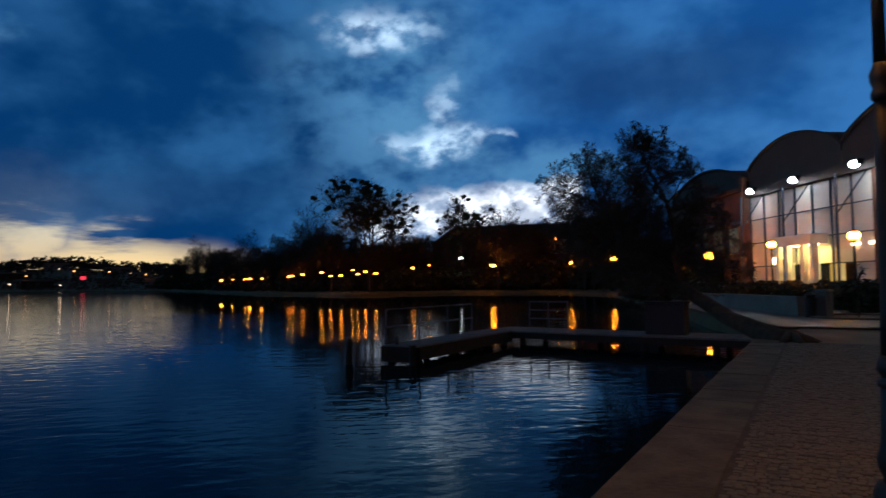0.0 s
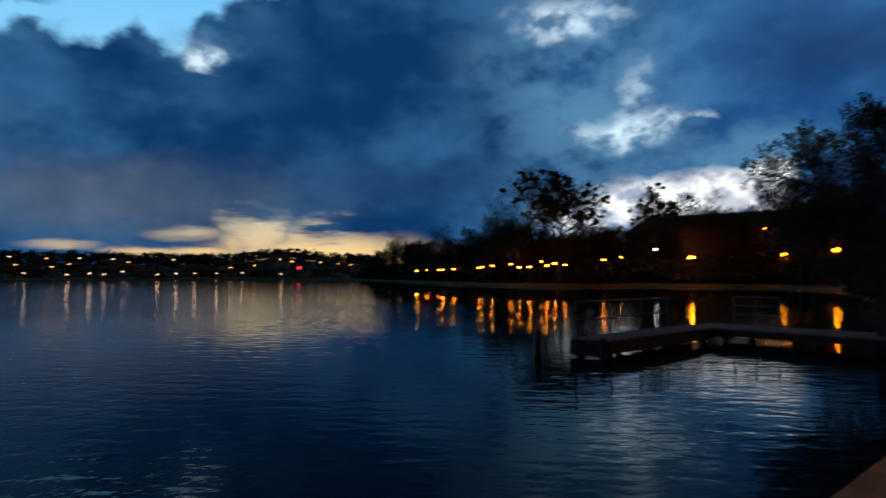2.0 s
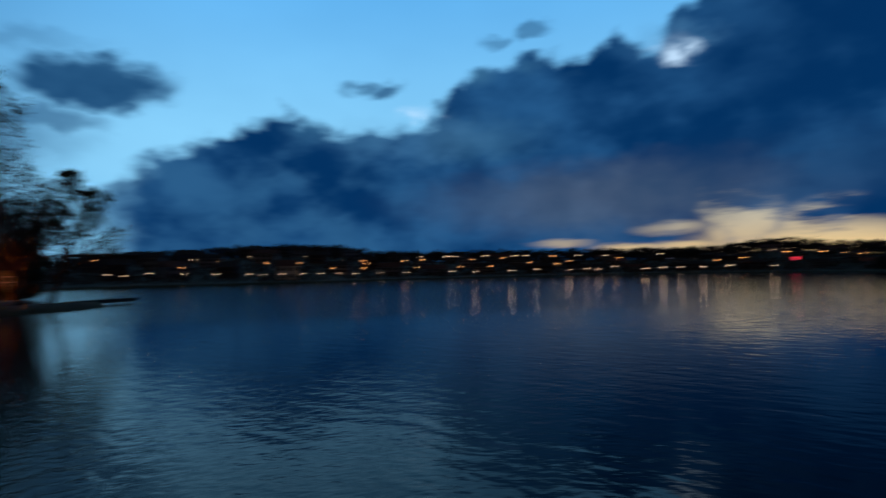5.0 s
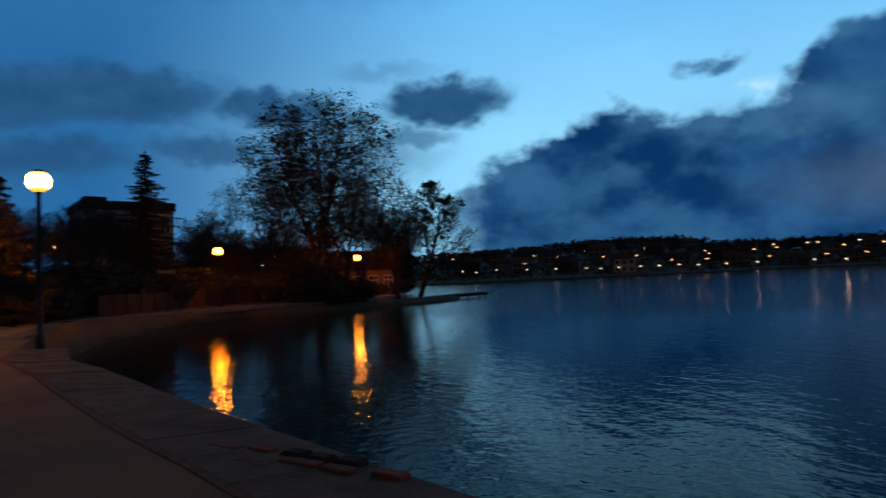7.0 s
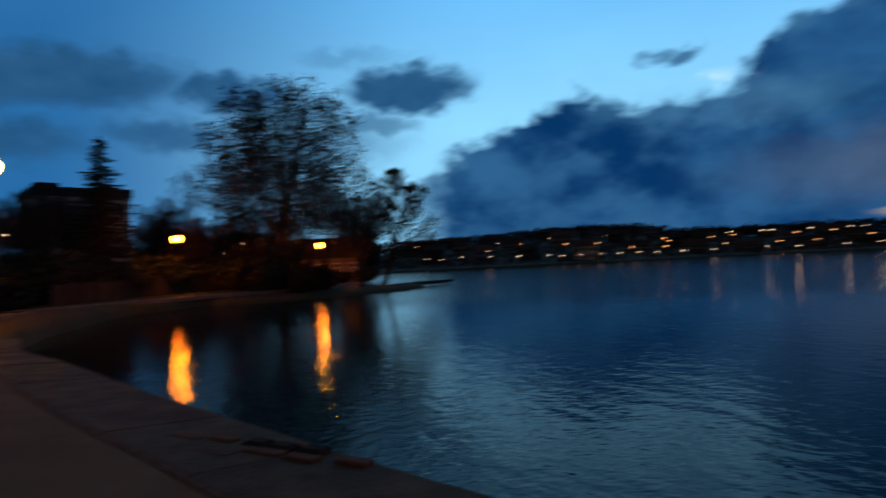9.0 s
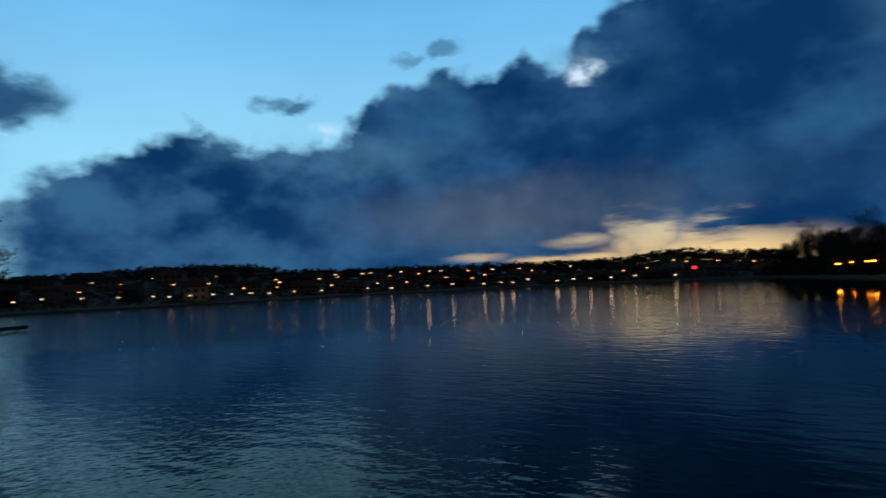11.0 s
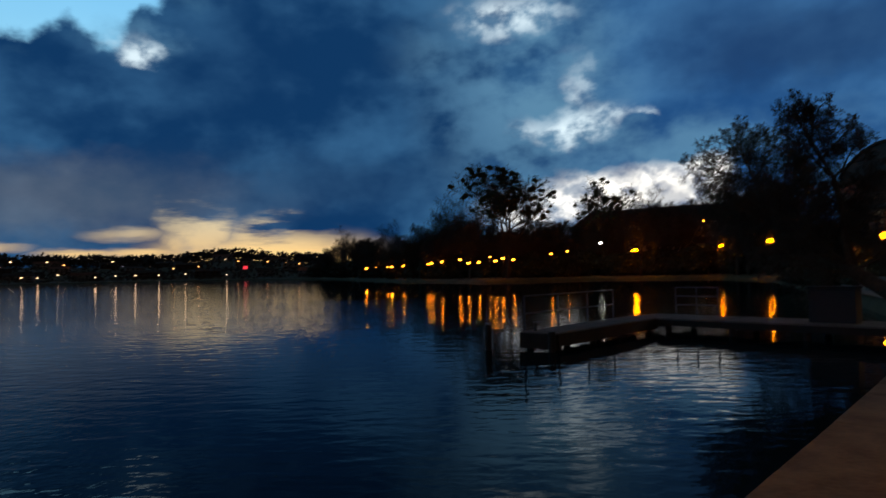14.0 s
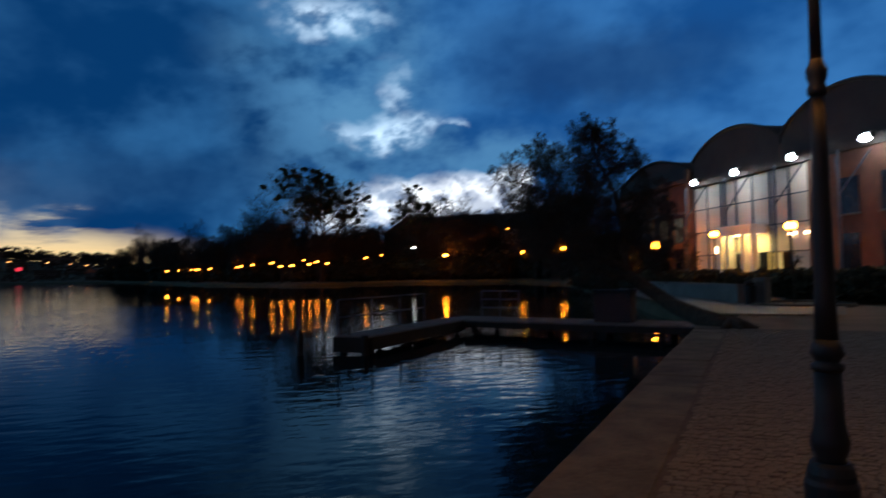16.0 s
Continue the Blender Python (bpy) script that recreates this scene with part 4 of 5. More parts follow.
# globes drawn oversize so their orange rim stands for the halo
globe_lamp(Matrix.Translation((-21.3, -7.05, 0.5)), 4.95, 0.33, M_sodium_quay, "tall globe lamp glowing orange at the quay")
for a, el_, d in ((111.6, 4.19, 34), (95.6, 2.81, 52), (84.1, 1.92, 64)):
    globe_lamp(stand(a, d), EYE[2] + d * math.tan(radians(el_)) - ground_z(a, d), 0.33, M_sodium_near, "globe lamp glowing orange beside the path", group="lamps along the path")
for a, el_, d, hd in ((107.33, 3.36, 48, 0.14), (94.25, 2.38, 75, 0.11), (92.0, 1.52, 80, 0.12), (90.9, 2.25, 80, 0.13), (90.3, 2.28, 82, 0.1)):
    lamp_at(a, el_, d, hd, M_warm, "small street lamp glowing behind the trees", "lamps behind the trees")

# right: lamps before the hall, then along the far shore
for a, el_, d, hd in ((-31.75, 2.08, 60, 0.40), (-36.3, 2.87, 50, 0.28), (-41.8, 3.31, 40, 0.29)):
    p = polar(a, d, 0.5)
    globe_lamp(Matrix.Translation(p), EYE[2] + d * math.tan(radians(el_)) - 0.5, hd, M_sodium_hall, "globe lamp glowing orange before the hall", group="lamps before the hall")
for a, el_, o, hd in ((10.57, 0.60, 12, 0.55), (9.19, 0.55, 12, 0.5), (8.26, 0.60, 12, 0.45), (7.3, 0.63, 10, 0.45), (6.95, 0.65, 10, 0.45), (5.95, 0.70, 8, 0.35), (3.75, 0.82, 8, 0.4), (3.45, 0.88, 8, 0.4), (2.58, 1.0, 8, 0.4),
                      (0.97, 1.15, 6, 0.42), (0.23, 0.85, 5, 0.4), (-0.65, 0.9, 5, 0.42), (-1.64, 1.35, 8, 0.28), (-2.13, 1.0, 5, 0.42), (-2.78, 1.2, 6, 0.42), (-3.67, 1.05, 5, 0.4), (-6.94, 1.49, 6, 0.42), (-8.33, 1.69, 14, 0.28),
                      (-13.92, 1.62, 5, 0.45), (-20.7, 1.76, 5, 0.42), (-24.24, 2.05, 4, 0.42)):
    lamp_at(a, el_, lerp_table(FAR, a) + min(o, 4), hd * (1.5 if a < -13 else 1.0), M_sodium_bank if a < -13 else M_sodium, "street lamp glowing orange on the far shore", "lamps on the far shore")
for a, el_, o, hd in ((-11.14, 2.32, 8, 0.42), (-17.05, 2.28, 20, 0.16), (-21.55, 4.04, 20, 0.18), (-19.42, 3.84, 14, 0.32)):
    lamp_at(a, el_, lerp_table(FAR, a) + o, hd, M_cool if a > -18 else M_sodium, "street lamp glowing white on the far shore", "lamps on the far shore")

# town across the lake: lamps by street, (azimuth, elevation)
LOW = [(69.3, .35), (66.8, .31), (64.25, .28), (63.1, .21), (61.55, .24), (59.8, .26), (58.3, .24), (56.75, .26), (55.3, .19), (53.2, .21), (50.9, .22), (47, .26), (44.9, .19), (41.7, .24), (39.55, .3), (36.8, .21), (35.3, .29),
       (34.3, .23), (33, .45), (30.5, .22), (29.1, .3), (27.7, .3), (26, .3), (24, .36), (20.8, .26), (12.7, .39), (74.9, .37), (73.7, .27), (71.9, .43)]
MID = [(69.5, .85), (61.1, .72), (57.3, .68), (54.6, .65), (50.05, .64), (46.15, .64), (43.6, .66), (40.1, .91), (37.8, .77), (36.7, 1.0), (24.9, .81), (23, .97), (14.9, 1.08), (13.1, .9), (13.0, .7)]
HIGH = [(70.4, 1.31), (66.6, 1.34), (62.8, 1.19), (61.3, 1.27), (60.1, 1.17), (57.4, 1.24), (56.3, 1.32), (54.7, 1.31), (54.4, 1.07), (51.1, 1.23), (49.5, 1.31), (45, 1.26), (42.5, 1.33), (38.15, 1.42), (32.6, 1.19), (19.9, 1.34), (17.5, 1.28), (16, 1.15), (75.8, 1.5)]
TOP = [(68.6, 1.51), (66.7, 1.64), (64.3, 1.59), (63.5, 1.63), (59.4, 1.48), (49.7, 1.55), (47.4, 1.55), (46.7, 1.55), (44, 1.55), (41.5, 1.52), (40.5, 1.5), (36, 1.45), (33.7, 1.42), (29.3, 1.42), (22.7, 1.49), (20.9, 1.5)]
# heads larger than real, the lamps' bloom put into their size
for street, off, mat, hd in ((LOW, 12, M_far_warm, 0.44), (MID, 33, M_far_sodium, 0.44), (HIGH, 97, M_far_sodium, 0.44), (TOP, 157, M_far_warm, 0.42)):
    for a, e in street:
        d = lerp_table(FAR, a) + off
        lamp_at(a, e, d, hd * 1.35 * d / 420, mat, "distant street lamp glowing across the lake", "street lamps of the far town")
sign = thing("lit_sign", "small glowing red sign on a far building", "sign", stand(19.3, 570))
part("panel", Solid().box((0, 0, 7.6), (3.4, 0.3, 2.6)), M_red, sign, "glowing red panel")
part("mast", Solid().box((0, 0.2, 3.2), (0.4, 0.3, 6.6)), M_iron, sign)
sign.matrix_basis = stand(19.3, 570) @ Matrix.Rotation(radians(19.3), 4, "Z")

# ---- pier ----
PZ = 0.50
A = Vector((12.0, 17.4, 0))
Bc = Vector((6.05, 23.4, 0))
ux = (Bc - A).normalized()
uy = Vector((ux.y, -ux.x, 0))
if uy.dot(Vector((0, 1, 0))) < 0:
    uy = -uy
WALK_W, ARM_W = 2.1, 1.2
vx = Vector((-0.62, -0.785, 0)).normalized()
vy = Vector((-0.785, 0.62, 0)).normalized()
C = Vector((1.35, 18.75, 0)) - vy * ARM_W   # inner corner of the arm's end
Bc2 = C - vx * 6.6
pier = thing("pier", "L-shaped wooden pier on dark timber piles", "pier", Matrix())
plank_mesh = Solid().box((0, 0, 0), (0.185, WALK_W, 0.05), 0, 0.008).mesh("plank", M_plank)
arm_mesh = Solid().box((0, 0, 0), (0.185, ARM_W, 0.05), 0, 0.008).mesh("plank", M_plank)
n_walk = int((Bc - A).length / 0.2) + 4
for i in range(-2, n_walk):
    c = A + ux * (i * 0.2 + 0.1) + uy * (WALK_W / 2)
    part("plank", plank_mesh, None, pier, at=Matrix.Translation((c.x, c.y, PZ - 0.025)) @ Matrix.Rotation(math.atan2(ux.y, ux.x), 4, "Z"))
n_arm = int(7.4 / 0.2)
for i in range(n_arm):
    c = C - vx * (i * 0.2 + 0.1) + vy * (ARM_W / 2)
    part("plank", arm_mesh, None, pier, at=Matrix.Translation((c.x, c.y, PZ - 0.021)) @ Matrix.Rotation(math.atan2(vx.y, vx.x), 4, "Z"))


def beam(p, q, w, h, z):
    d = q - p
    return Solid().box(((p.x + q.x) / 2, (p.y + q.y) / 2, z), (d.length, w, h), math.degrees(math.atan2(d.y, d.x)))


for off in (0.06, WALK_W - 0.06):
    part("joist", beam(A + uy * off - ux * 0.3, Bc + uy * off + ux * 0.1, 0.12, 0.2, PZ - 0.152), M_timber, pier)
for off in (0.06, ARM_W - 0.06):
    part("joist", beam(C + vy * off - vx * 0.02, Bc2 + vy * off - vx * 0.8, 0.12, 0.24, PZ - 0.17), M_timber, pier)
part("fascia", beam(C + vy * 0.02 + vx * 0.03, C + vy * (ARM_W - 0.02) + vx * 0.031, 0.06, 0.42, PZ - 0.24), M_timber, pier)
part("fascia", beam(C - vy * 0.035, Bc2 - vy * 0.035, 0.06, 0.34, PZ - 0.20), M_timber, pier)
for k in range(4):
    for off in (0.15, ARM_W - 0.15):
        p = C - vx * (0.3 + k * 2.0) + vy * off
        part("support_post", Solid().lathe([(0.11, -1.9), (0.11, PZ - 0.1)], 9, (p.x, p.y, 0)), M_timber, pier)
for k in range(4):
    for off in (0.15, WALK_W - 0.15):
        p = A + ux * (1.0 + k * 2.2) + uy * off
        part("support_post", Solid().lathe([(0.11, -1.9), (0.11, PZ - 0.1)], 9, (p.x, p.y, 0)), M_timber, pier)


def railing(p, d, posts, gap, label, z=PZ, heights=(1.0, 0.5)):
    ob = thing("railing", label, "railing", Matrix.Translation((p.x, p.y, z)), "railings of the pier")
    end = d * (gap * (posts - 1))
    for i in range(posts):
        q = d * (gap * i)
        part("post", Solid().tube([(q.x, q.y, -0.03), (q.x, q.y, 1.0)], [0.03, 0.03], 8), M_steel, ob)
    for h in heights:
        part("rail", Solid().tube([(0, 0, h), (end.x, end.y, h)], [0.026, 0.026], 8), M_steel, ob)
    return ob


railing(C + vy * (ARM_W - 0.08) - vx * 0.12, -vx, 4, 1.85, "blue-grey tubular steel railing on the pier")
railing(A + ux * 8.3 + uy * (WALK_W - 0.1), -ux, 3, 0.8, "short blue-grey steel railing on the pier", heights=(1.0, 0.68, 0.36))
st = thing("mooring_stake", "weathered dark mooring stake standing in the water", "stake", Matrix.Translation((0.42, 18.6, 0)))
part("stake", Solid().tube([(0, 0, -1.9), (0.02, 0, 0.2), (0.04, 0.02, 0.72)], [0.10, 0.10, 0.085], 9), M_timber, st)
st2 = thing("mooring_stake", "short dark stake at the pier's end", "stake", Matrix.Translation((C.x - 0.15, C.y - 0.1, 0)))
part("stake", Solid().tube([(0, 0, -1.9), (0.0, 0, 0.55)], [0.11, 0.10], 9), M_timber, st2)
# small bollard on the arm
bo = thing("mooring_bollard", "small dark iron bollard on the pier", "bollard", Matrix.Translation((C + vy * 0.9 - vx * 0.35).to_3d() + Vector((0, 0, PZ))))
part("body", Solid().lathe([(0.07, -0.01), (0.05, 0.04), (0.045, 0.16), (0.075, 0.2), (0.06, 0.25)], 10), M_iron, bo)
# locker at the pier's root
lk = thing("storage_locker", "dark steel storage locker on the pier", "locker", Matrix.Translation((A + ux * 2.7 + uy * 1.0).to_3d() + Vector((0, 0, PZ + 0.004))) @ Matrix.Rotation(math.atan2(ux.y, ux.x), 4, "Z"))
part("body", Solid().box((0, 0, 0.5), (1.25, 0.6, 1.0), 0, 0.02), M_iron, lk)
part("lid", Solid().box((0, 0, 1.04), (1.31, 0.66, 0.07), 0, 0.02), M_iron, lk)
for sx in (-0.45, 0.45):
    part("hasp", Solid().box((sx, -0.315, 0.93), (0.08, 0.03, 0.16)), M_iron, lk)

# ---- hall with barrel roofs ----
HX, HY = 34.85, 50.4
fdir = Vector((-0.088, -1.0, 0)).normalized()
hm = Matrix.Translation((HX, HY, 0.4)) @ Matrix.Rotation(math.atan2(fdir.y, fdir.x), 4, "Z")   # local x along the front, local y inwards (away from the lake)
hall = thing("hall", "large brick hall with barrel roofs and floodlit front", "building", hm)
LEN = 34.5
# brick wings and pale front in the local frame: y = 0 is the front plane, y > 0 goes inside
part("wall", Solid().box((-7.6, 9.0, 4.85), (15.2, 18.0, 9.7)), M_brickwall, hall, "dark red brick wing")
part("cornice", Solid().box((-7.6, -0.15, 9.72), (15.4, 0.5, 0.35)), M_brickwall, hall)
part("band", Solid().box((-7.6, -0.08, 6.9), (15.3, 0.2, 0.25)), M_plaster, hall)
part("corner_pier", Solid().box((-0.35, -0.12, 5.4), (0.7, 0.3, 10.6)), M_brickwall, hall)
win_mesh = Solid().box((0, 0, 0), (1.5, 0.06, 2.2)).mesh("window", M_window)
sill_mesh = Solid().box((0, 0, 0), (1.7, 0.2, 0.1)).mesh("sill", M_plaster)
for i in range(5):
    for z in (2.6, 5.4):
        wn = part("window", win_mesh, None, hall, at=Matrix.Translation((-13.4 + i * 2.8, -0.02, z)))
        part("sill", sill_mesh, None, wn, at=Matrix.Translation((0, -0.06, -1.16)))
part("wall", Solid().box((LEN / 2, 14.0, 6.0), (LEN, 18.0, 12.0)), M_brickwall, hall, "inner brick hall body")
part("plinth", Solid().box((LEN / 2, 0.1, 0.5), (LEN, 0.5, 1.0)), M_plaster, hall)
part("fascia", Solid().box((LEN / 2, 0.15, 9.25), (LEN, 0.5, 0.7)), M_roof, hall, "dark fascia under the arches")
panel_mesh = Solid().box((0, 0, 0), (2.0, 0.06, 1.92), 0, 0.01).mesh("panel", M_panel)
FRONT = 7   # bays of the pale front; brick beyond
for i in range(FRONT):
    for j in range(4):
        if j == 0 and 3 <= i <= 5:
            continue
        part("panel", panel_mesh, None, hall, at=Matrix.Translation((1.05 + i * 2.05, 0.35, 2.02 + j * 1.97)))
part("backing", Solid().box((LEN / 2, 0.46, 6.9), (LEN, 0.1, 4.2)), M_roof, hall)
for i in range(FRONT + 1):
    part("mullion", Solid().box((0.02 + i * 2.05, 0.28, 4.95), (0.09, 0.14, 7.9)), M_steel, hall)
for j in range(5):
    part("transom", Solid().box((FRONT * 1.025, 0.285, 1.04 + j * 1.97), (FRONT * 2.05, 0.10, 0.08)), M_steel, hall)
part("wall", Solid().box((FRONT * 1.025 + 0.1 + LEN / 2, 0.30, 4.95), (LEN - FRONT * 2.05, 0.5, 8.0)), M_brickwall, hall, "dark red brick bays beyond the pale front")
for i in range(5):
    for z in (2.8, 6.2):
        wn = part("window", win_mesh, None, hall, at=Matrix.Translation((18.0 + i * 3.2, 0.04, z)))
        part("sill", sill_mesh, None, wn, at=Matrix.Translation((0, -0.06, -1.16)))
for i in range(4):   # slender braced struts before the front
    x = 0.6 + i * 5.9
    part("strut", Solid().tube([(x, -0.9, 0), (x, -0.9, 8.9)], [0.09, 0.09], 8), M_steel, hall)
    part("brace", Solid().tube([(x, -0.9, 6.2), (x + 1.6, 0.2, 9.0)], [0.05, 0.05], 6), M_steel, hall)
    part("brace", Solid().tube([(x, -0.9, 6.2), (x - 1.6, 0.2, 9.0)], [0.05, 0.05], 6), M_steel, hall)


def vault(x0, x1, spring, rise, depth, y0):
    s = Solid()
    n = 20
    for y in (y0, y0 + depth):
        s.v += [(x0 + (x1 - x0) * i / n, y, spring + rise * math.sin(math.pi * i / n) ** 0.75) for i in range(n + 1)]
        s.v += [(x0 + (x1 - x0) * i / n, y, 9.4) for i in range(n + 1)]
    k = 2 * (n + 1)
    for i in range(n):
        s.f += [(i, i + 1, k + i + 1, k + i), (n + 1 + i, n + 2 + i, i + 1, i), (k + n + 1 + i, k + i, k + i + 1, k + n + 2 + i)]
    return s


def vault_rim(x0, x1, spring, rise, y0):
    n = 20
    return Solid().tube([(x0 + (x1 - x0) * i / n, y0, spring + rise * math.sin(math.pi * i / n) ** 0.75) for i in range(n + 1)], [0.14] * (n + 1), 6)


for x0, x1, sp, rs in ((-15.2, 0.0, 10.3, 2.1), (0.1, 11.6, 11.2, 1.8), (11.7, 23.2, 11.1, 2.1), (23.3, 34.5, 11.1, 2.1)):
    part("roof", vault(x0, x1, sp, rs, 17, 0.2), M_roof, hall, "dark barrel-vaulted roof")
    part("roof_rim", vault_rim(x0, x1, sp, rs, 0.12), M_roof, hall)
# entrance
part("canopy", Solid().box((7.95, -0.55, 4.75), (4.2, 1.3, 0.7), 0, 0.03), M_white, hall, "pale box canopy over the doors")
# this wall emits the lobby's warm light itself, no lamps stand inside
part("lobby_wall", Solid().box((7.95, 0.6, 2.3), (6.0, 0.05, 4.1)), M_doorglow, hall, "lobby wall whose own warm glow stands for interior light")
for x in (5.9, 7.0, 8.9, 10.0):
    part("column", Solid().box((x, -0.95, 2.2), (0.36, 0.36, 4.4), 0, 0.03), M_white, hall)
for x in (6.45, 7.55, 8.35, 9.45):
    d_ = part("door", Solid().box((x, 0.2, 1.55), (0.95, 0.06, 2.9)), M_window, hall, "dark glazed entrance door")
    part("door_frame", Solid().box((x - 0.5, 0.18, 1.6), (0.1, 0.14, 3.1)), M_white, d_)
lens_ = Solid().lathe([(0.02, -0.06), (0.2, -0.05), (0.24, 0.0), (0.02, 0.02)], 12).mesh("downlight", M_warm)
for x in (6.3, 7.4, 8.5, 9.6):
    part("downlight", lens_, None, hall, "glowing round ceiling light", at=Matrix.Translation((x, -0.55, 4.36)))
part("wall_light", Solid().box((3.6, 0.2, 3.4), (0.5, 0.2, 0.5)), M_warm, hall, "glowing wall light")
for x in (12.6, 14.2):
    part("wall_light", Solid().box((x, 0.2, 4.2), (0.5, 0.2, 0.16)), M_warm, hall, "glowing wall light")
# floodlights along the cornice
for i, x in enumerate((1.85, 7.65, 14.05, 20.3, 26.4, 32.0)):
    fl = part("floodlight", Solid().box((x, -0.62, 9.35), (0.70, 0.34, 0.40), 0, 0.03), M_iron, hall, "bright white floodlight")
    # lens swelled to a ball, the glare put into its shape
    part("lens", Solid().ball((x, -0.74, 9.22), 0.30, 14, 0.8), M_flood, fl, "glowing ball sized to the floodlight's glare", True)
    part("bracket", Solid().box((x, -0.2, 9.5), (0.1, 0.8, 0.08)), M_iron, fl)
    lamp = bpy.data.lights.new("floodlight_beam", "SPOT")
    lamp.energy, lamp.color, lamp.spot_size, lamp.spot_blend, lamp.shadow_soft_size = 200 if i < 3 else 45, (0.96, 1.0, 0.95), radians(84), 1.0, 0.12
    lo = new("floodlight_beam", lamp)
    eye_ = hm @ Vector((x, -0.95, 9.05))
    lo.matrix_world = look(eye_, hm @ Vector((x, 0.6, 5.0)))
doorlamp = bpy.data.lights.new("lobby_light", "AREA")
doorlamp.shape, doorlamp.size, doorlamp.size_y, doorlamp.energy, doorlamp.color = "RECTANGLE", 4.0, 0.8, 240, (1.0, 0.70, 0.16)
dlo = new("lobby_light", doorlamp)
dlo.matrix_world = hm @ Matrix.Translation((7.95, -0.45, 4.32))

# hedge before the hall, kerbed bed, pillar, bin and sapling
fh = shrub(51, (4.2, 2.0, 1.7), hm @ Matrix.Translation((2.0, -6.4, 0.1)), "clipped_hedge", "dark clipped hedge before the hall", 2000, "hedge before the hall")
for k, (x, y) in enumerate(((5.5, -6.5), (9, -6.6), (12.6, -6.4), (16.5, -6.8), (20, -6.5), (23.5, -7), (-1.6, -6.3), (-5.2, -6.2), (-8.6, -6), (27, -7), (30, -7))):
    copy_thing(fh, hm @ Matrix.Translation((x, y, 0.1)) @ Matrix.Rotation(k * 0.9, 4, "Z"))
pp = polar(-39.7, 32.4, 0.58)
pl = thing("stone_pillar", "pale square stone pillar on the pavement", "pillar", Matrix.Translation(pp))
part("shaft", Solid().box((0, 0, 0.56), (0.5, 0.5, 1.16), 20, 0.03), M_plaster, pl)
part("cap", Solid().box((0, 0, 1.19), (0.58, 0.58, 0.1), 20, 0.03), M_plaster, pl)
bn = thing("litter_bin", "dark cylindrical litter bin beside a pillar", "bin", Matrix.Translation(polar(-38.8, 32.0, 0.58)))
part("drum", Solid().lathe([(0.2, 0), (0.22, 0.1), (0.24, 0.9)], 14), M_iron, bn)
part("hood", Solid().lathe([(0.26, 0.98), (0.26, 1.02), (0.05, 1.16)], 14), M_iron, bn)
part("hood_stay", Solid().box((0, 0, 0.95), (0.4, 0.05, 0.14)), M_iron, bn)
low = thing("low_wall", "long low concrete wall beside the inlet", "wall", Matrix())
part("wall", beam(polar(-38.2, 33), polar(-30.5, 46), 0.35, 1.0, 0.93), M_plaster, low)
part("coping", beam(polar(-38.2, 33), polar(-30.5, 46), 0.45, 0.08, 1.47), M_plaster, low)
bed = Solid().lathe([(2.1, -0.1), (2.1, 0.14), (1.95, 0.15), (1.94, 0.08)], 24, tuple(polar(-42.3, 32.4, 0.58)))
setting("planting_bed", bed, M_coping, "round kerbed planting bed in the pavement", "planting bed")
sp = shrub(52, (0.8, 0.8, 1.0), Matrix.Translation(polar(-41.9, 32.4, 2.0)), "sapling", "staked green sapling in a kerbed bed", 160)
part("stem", Solid().tube([(0, 0, -1.45), (0, 0, 0.4)], [0.035, 0.02], 6), M_bark, sp)

# ---- houses ----


def house(m, w, d, h, roof_h, wall_mat, roof_mat, label, cols=4, rows=2, flat=False, frames=False, name="house"):
    ob = thing(name, label, "house", m)
    part("wall", Solid().box((0, 0, h / 2 - 0.5), (w, d, h + 1.0)), wall_mat, ob)
    if flat:
        part("roof", Solid().box((0, 0, h + roof_h / 2), (w + 0.4, d + 0.4, roof_h), 0, 0.1), roof_mat, ob)
    else:
        e = 0.4
        part("roof", Solid().add([(-w / 2 - e, -d / 2 - e, h - 0.1), (w / 2 + e, -d / 2 - e, h - 0.1), (w / 2 + e, d / 2 + e, h - 0.1), (-w / 2 - e, d / 2 + e, h - 0.1), (-w / 2 - e, 0, h + roof_h), (w / 2 + e, 0, h + roof_h)],
                                 [(0, 1, 5, 4), (2, 3, 4, 5), (1, 2, 5), (3, 0, 4), (3, 2, 1, 0)]), roof_mat, ob)
        part("chimney", Solid().box((w * 0.22, d * 0.1, h + roof_h * 0.9), (0.6, 0.6, 1.3)), M_brickwall, ob)
    ww, wh = min(1.3, w / cols * 0.5), min(1.6, h / rows * 0.5)
    pane = Solid().box((0, 0, 0), (ww, 0.08, wh)).mesh("window", M_window)
    fr = Solid()
    for sx in (-1, 0, 1):
        fr.box((sx * ww / 2, 0, 0), (0.08, 0.1, wh + 0.08))
    for sz in (-1, 0.25, 1):
        fr.box((0, 0.004, sz * wh / 2), (ww, 0.085, 0.08))
    frame_mesh, sill2 = (fr.mesh("frame", M_white), Solid().box((0, 0, 0), (ww + 0.2, 0.22, 0.09)).mesh("sill", M_plaster)) if frames else (None, None)
    for r in range(rows):
        for c in range(cols):
            wn = part("window", pane, None, ob, at=Matrix.Translation((-w / 2 + w * (c + 0.5) / cols, -d / 2 - 0.03, h * (r + 0.5) / rows)))
            if frames:
                part("frame", frame_mesh, None, wn, at=Matrix.Translation((0, -0.03, 0)))
                part("sill", sill2, None, wn, at=Matrix.Translation((0, -0.1, -wh / 2 - 0.08)))
    return ob


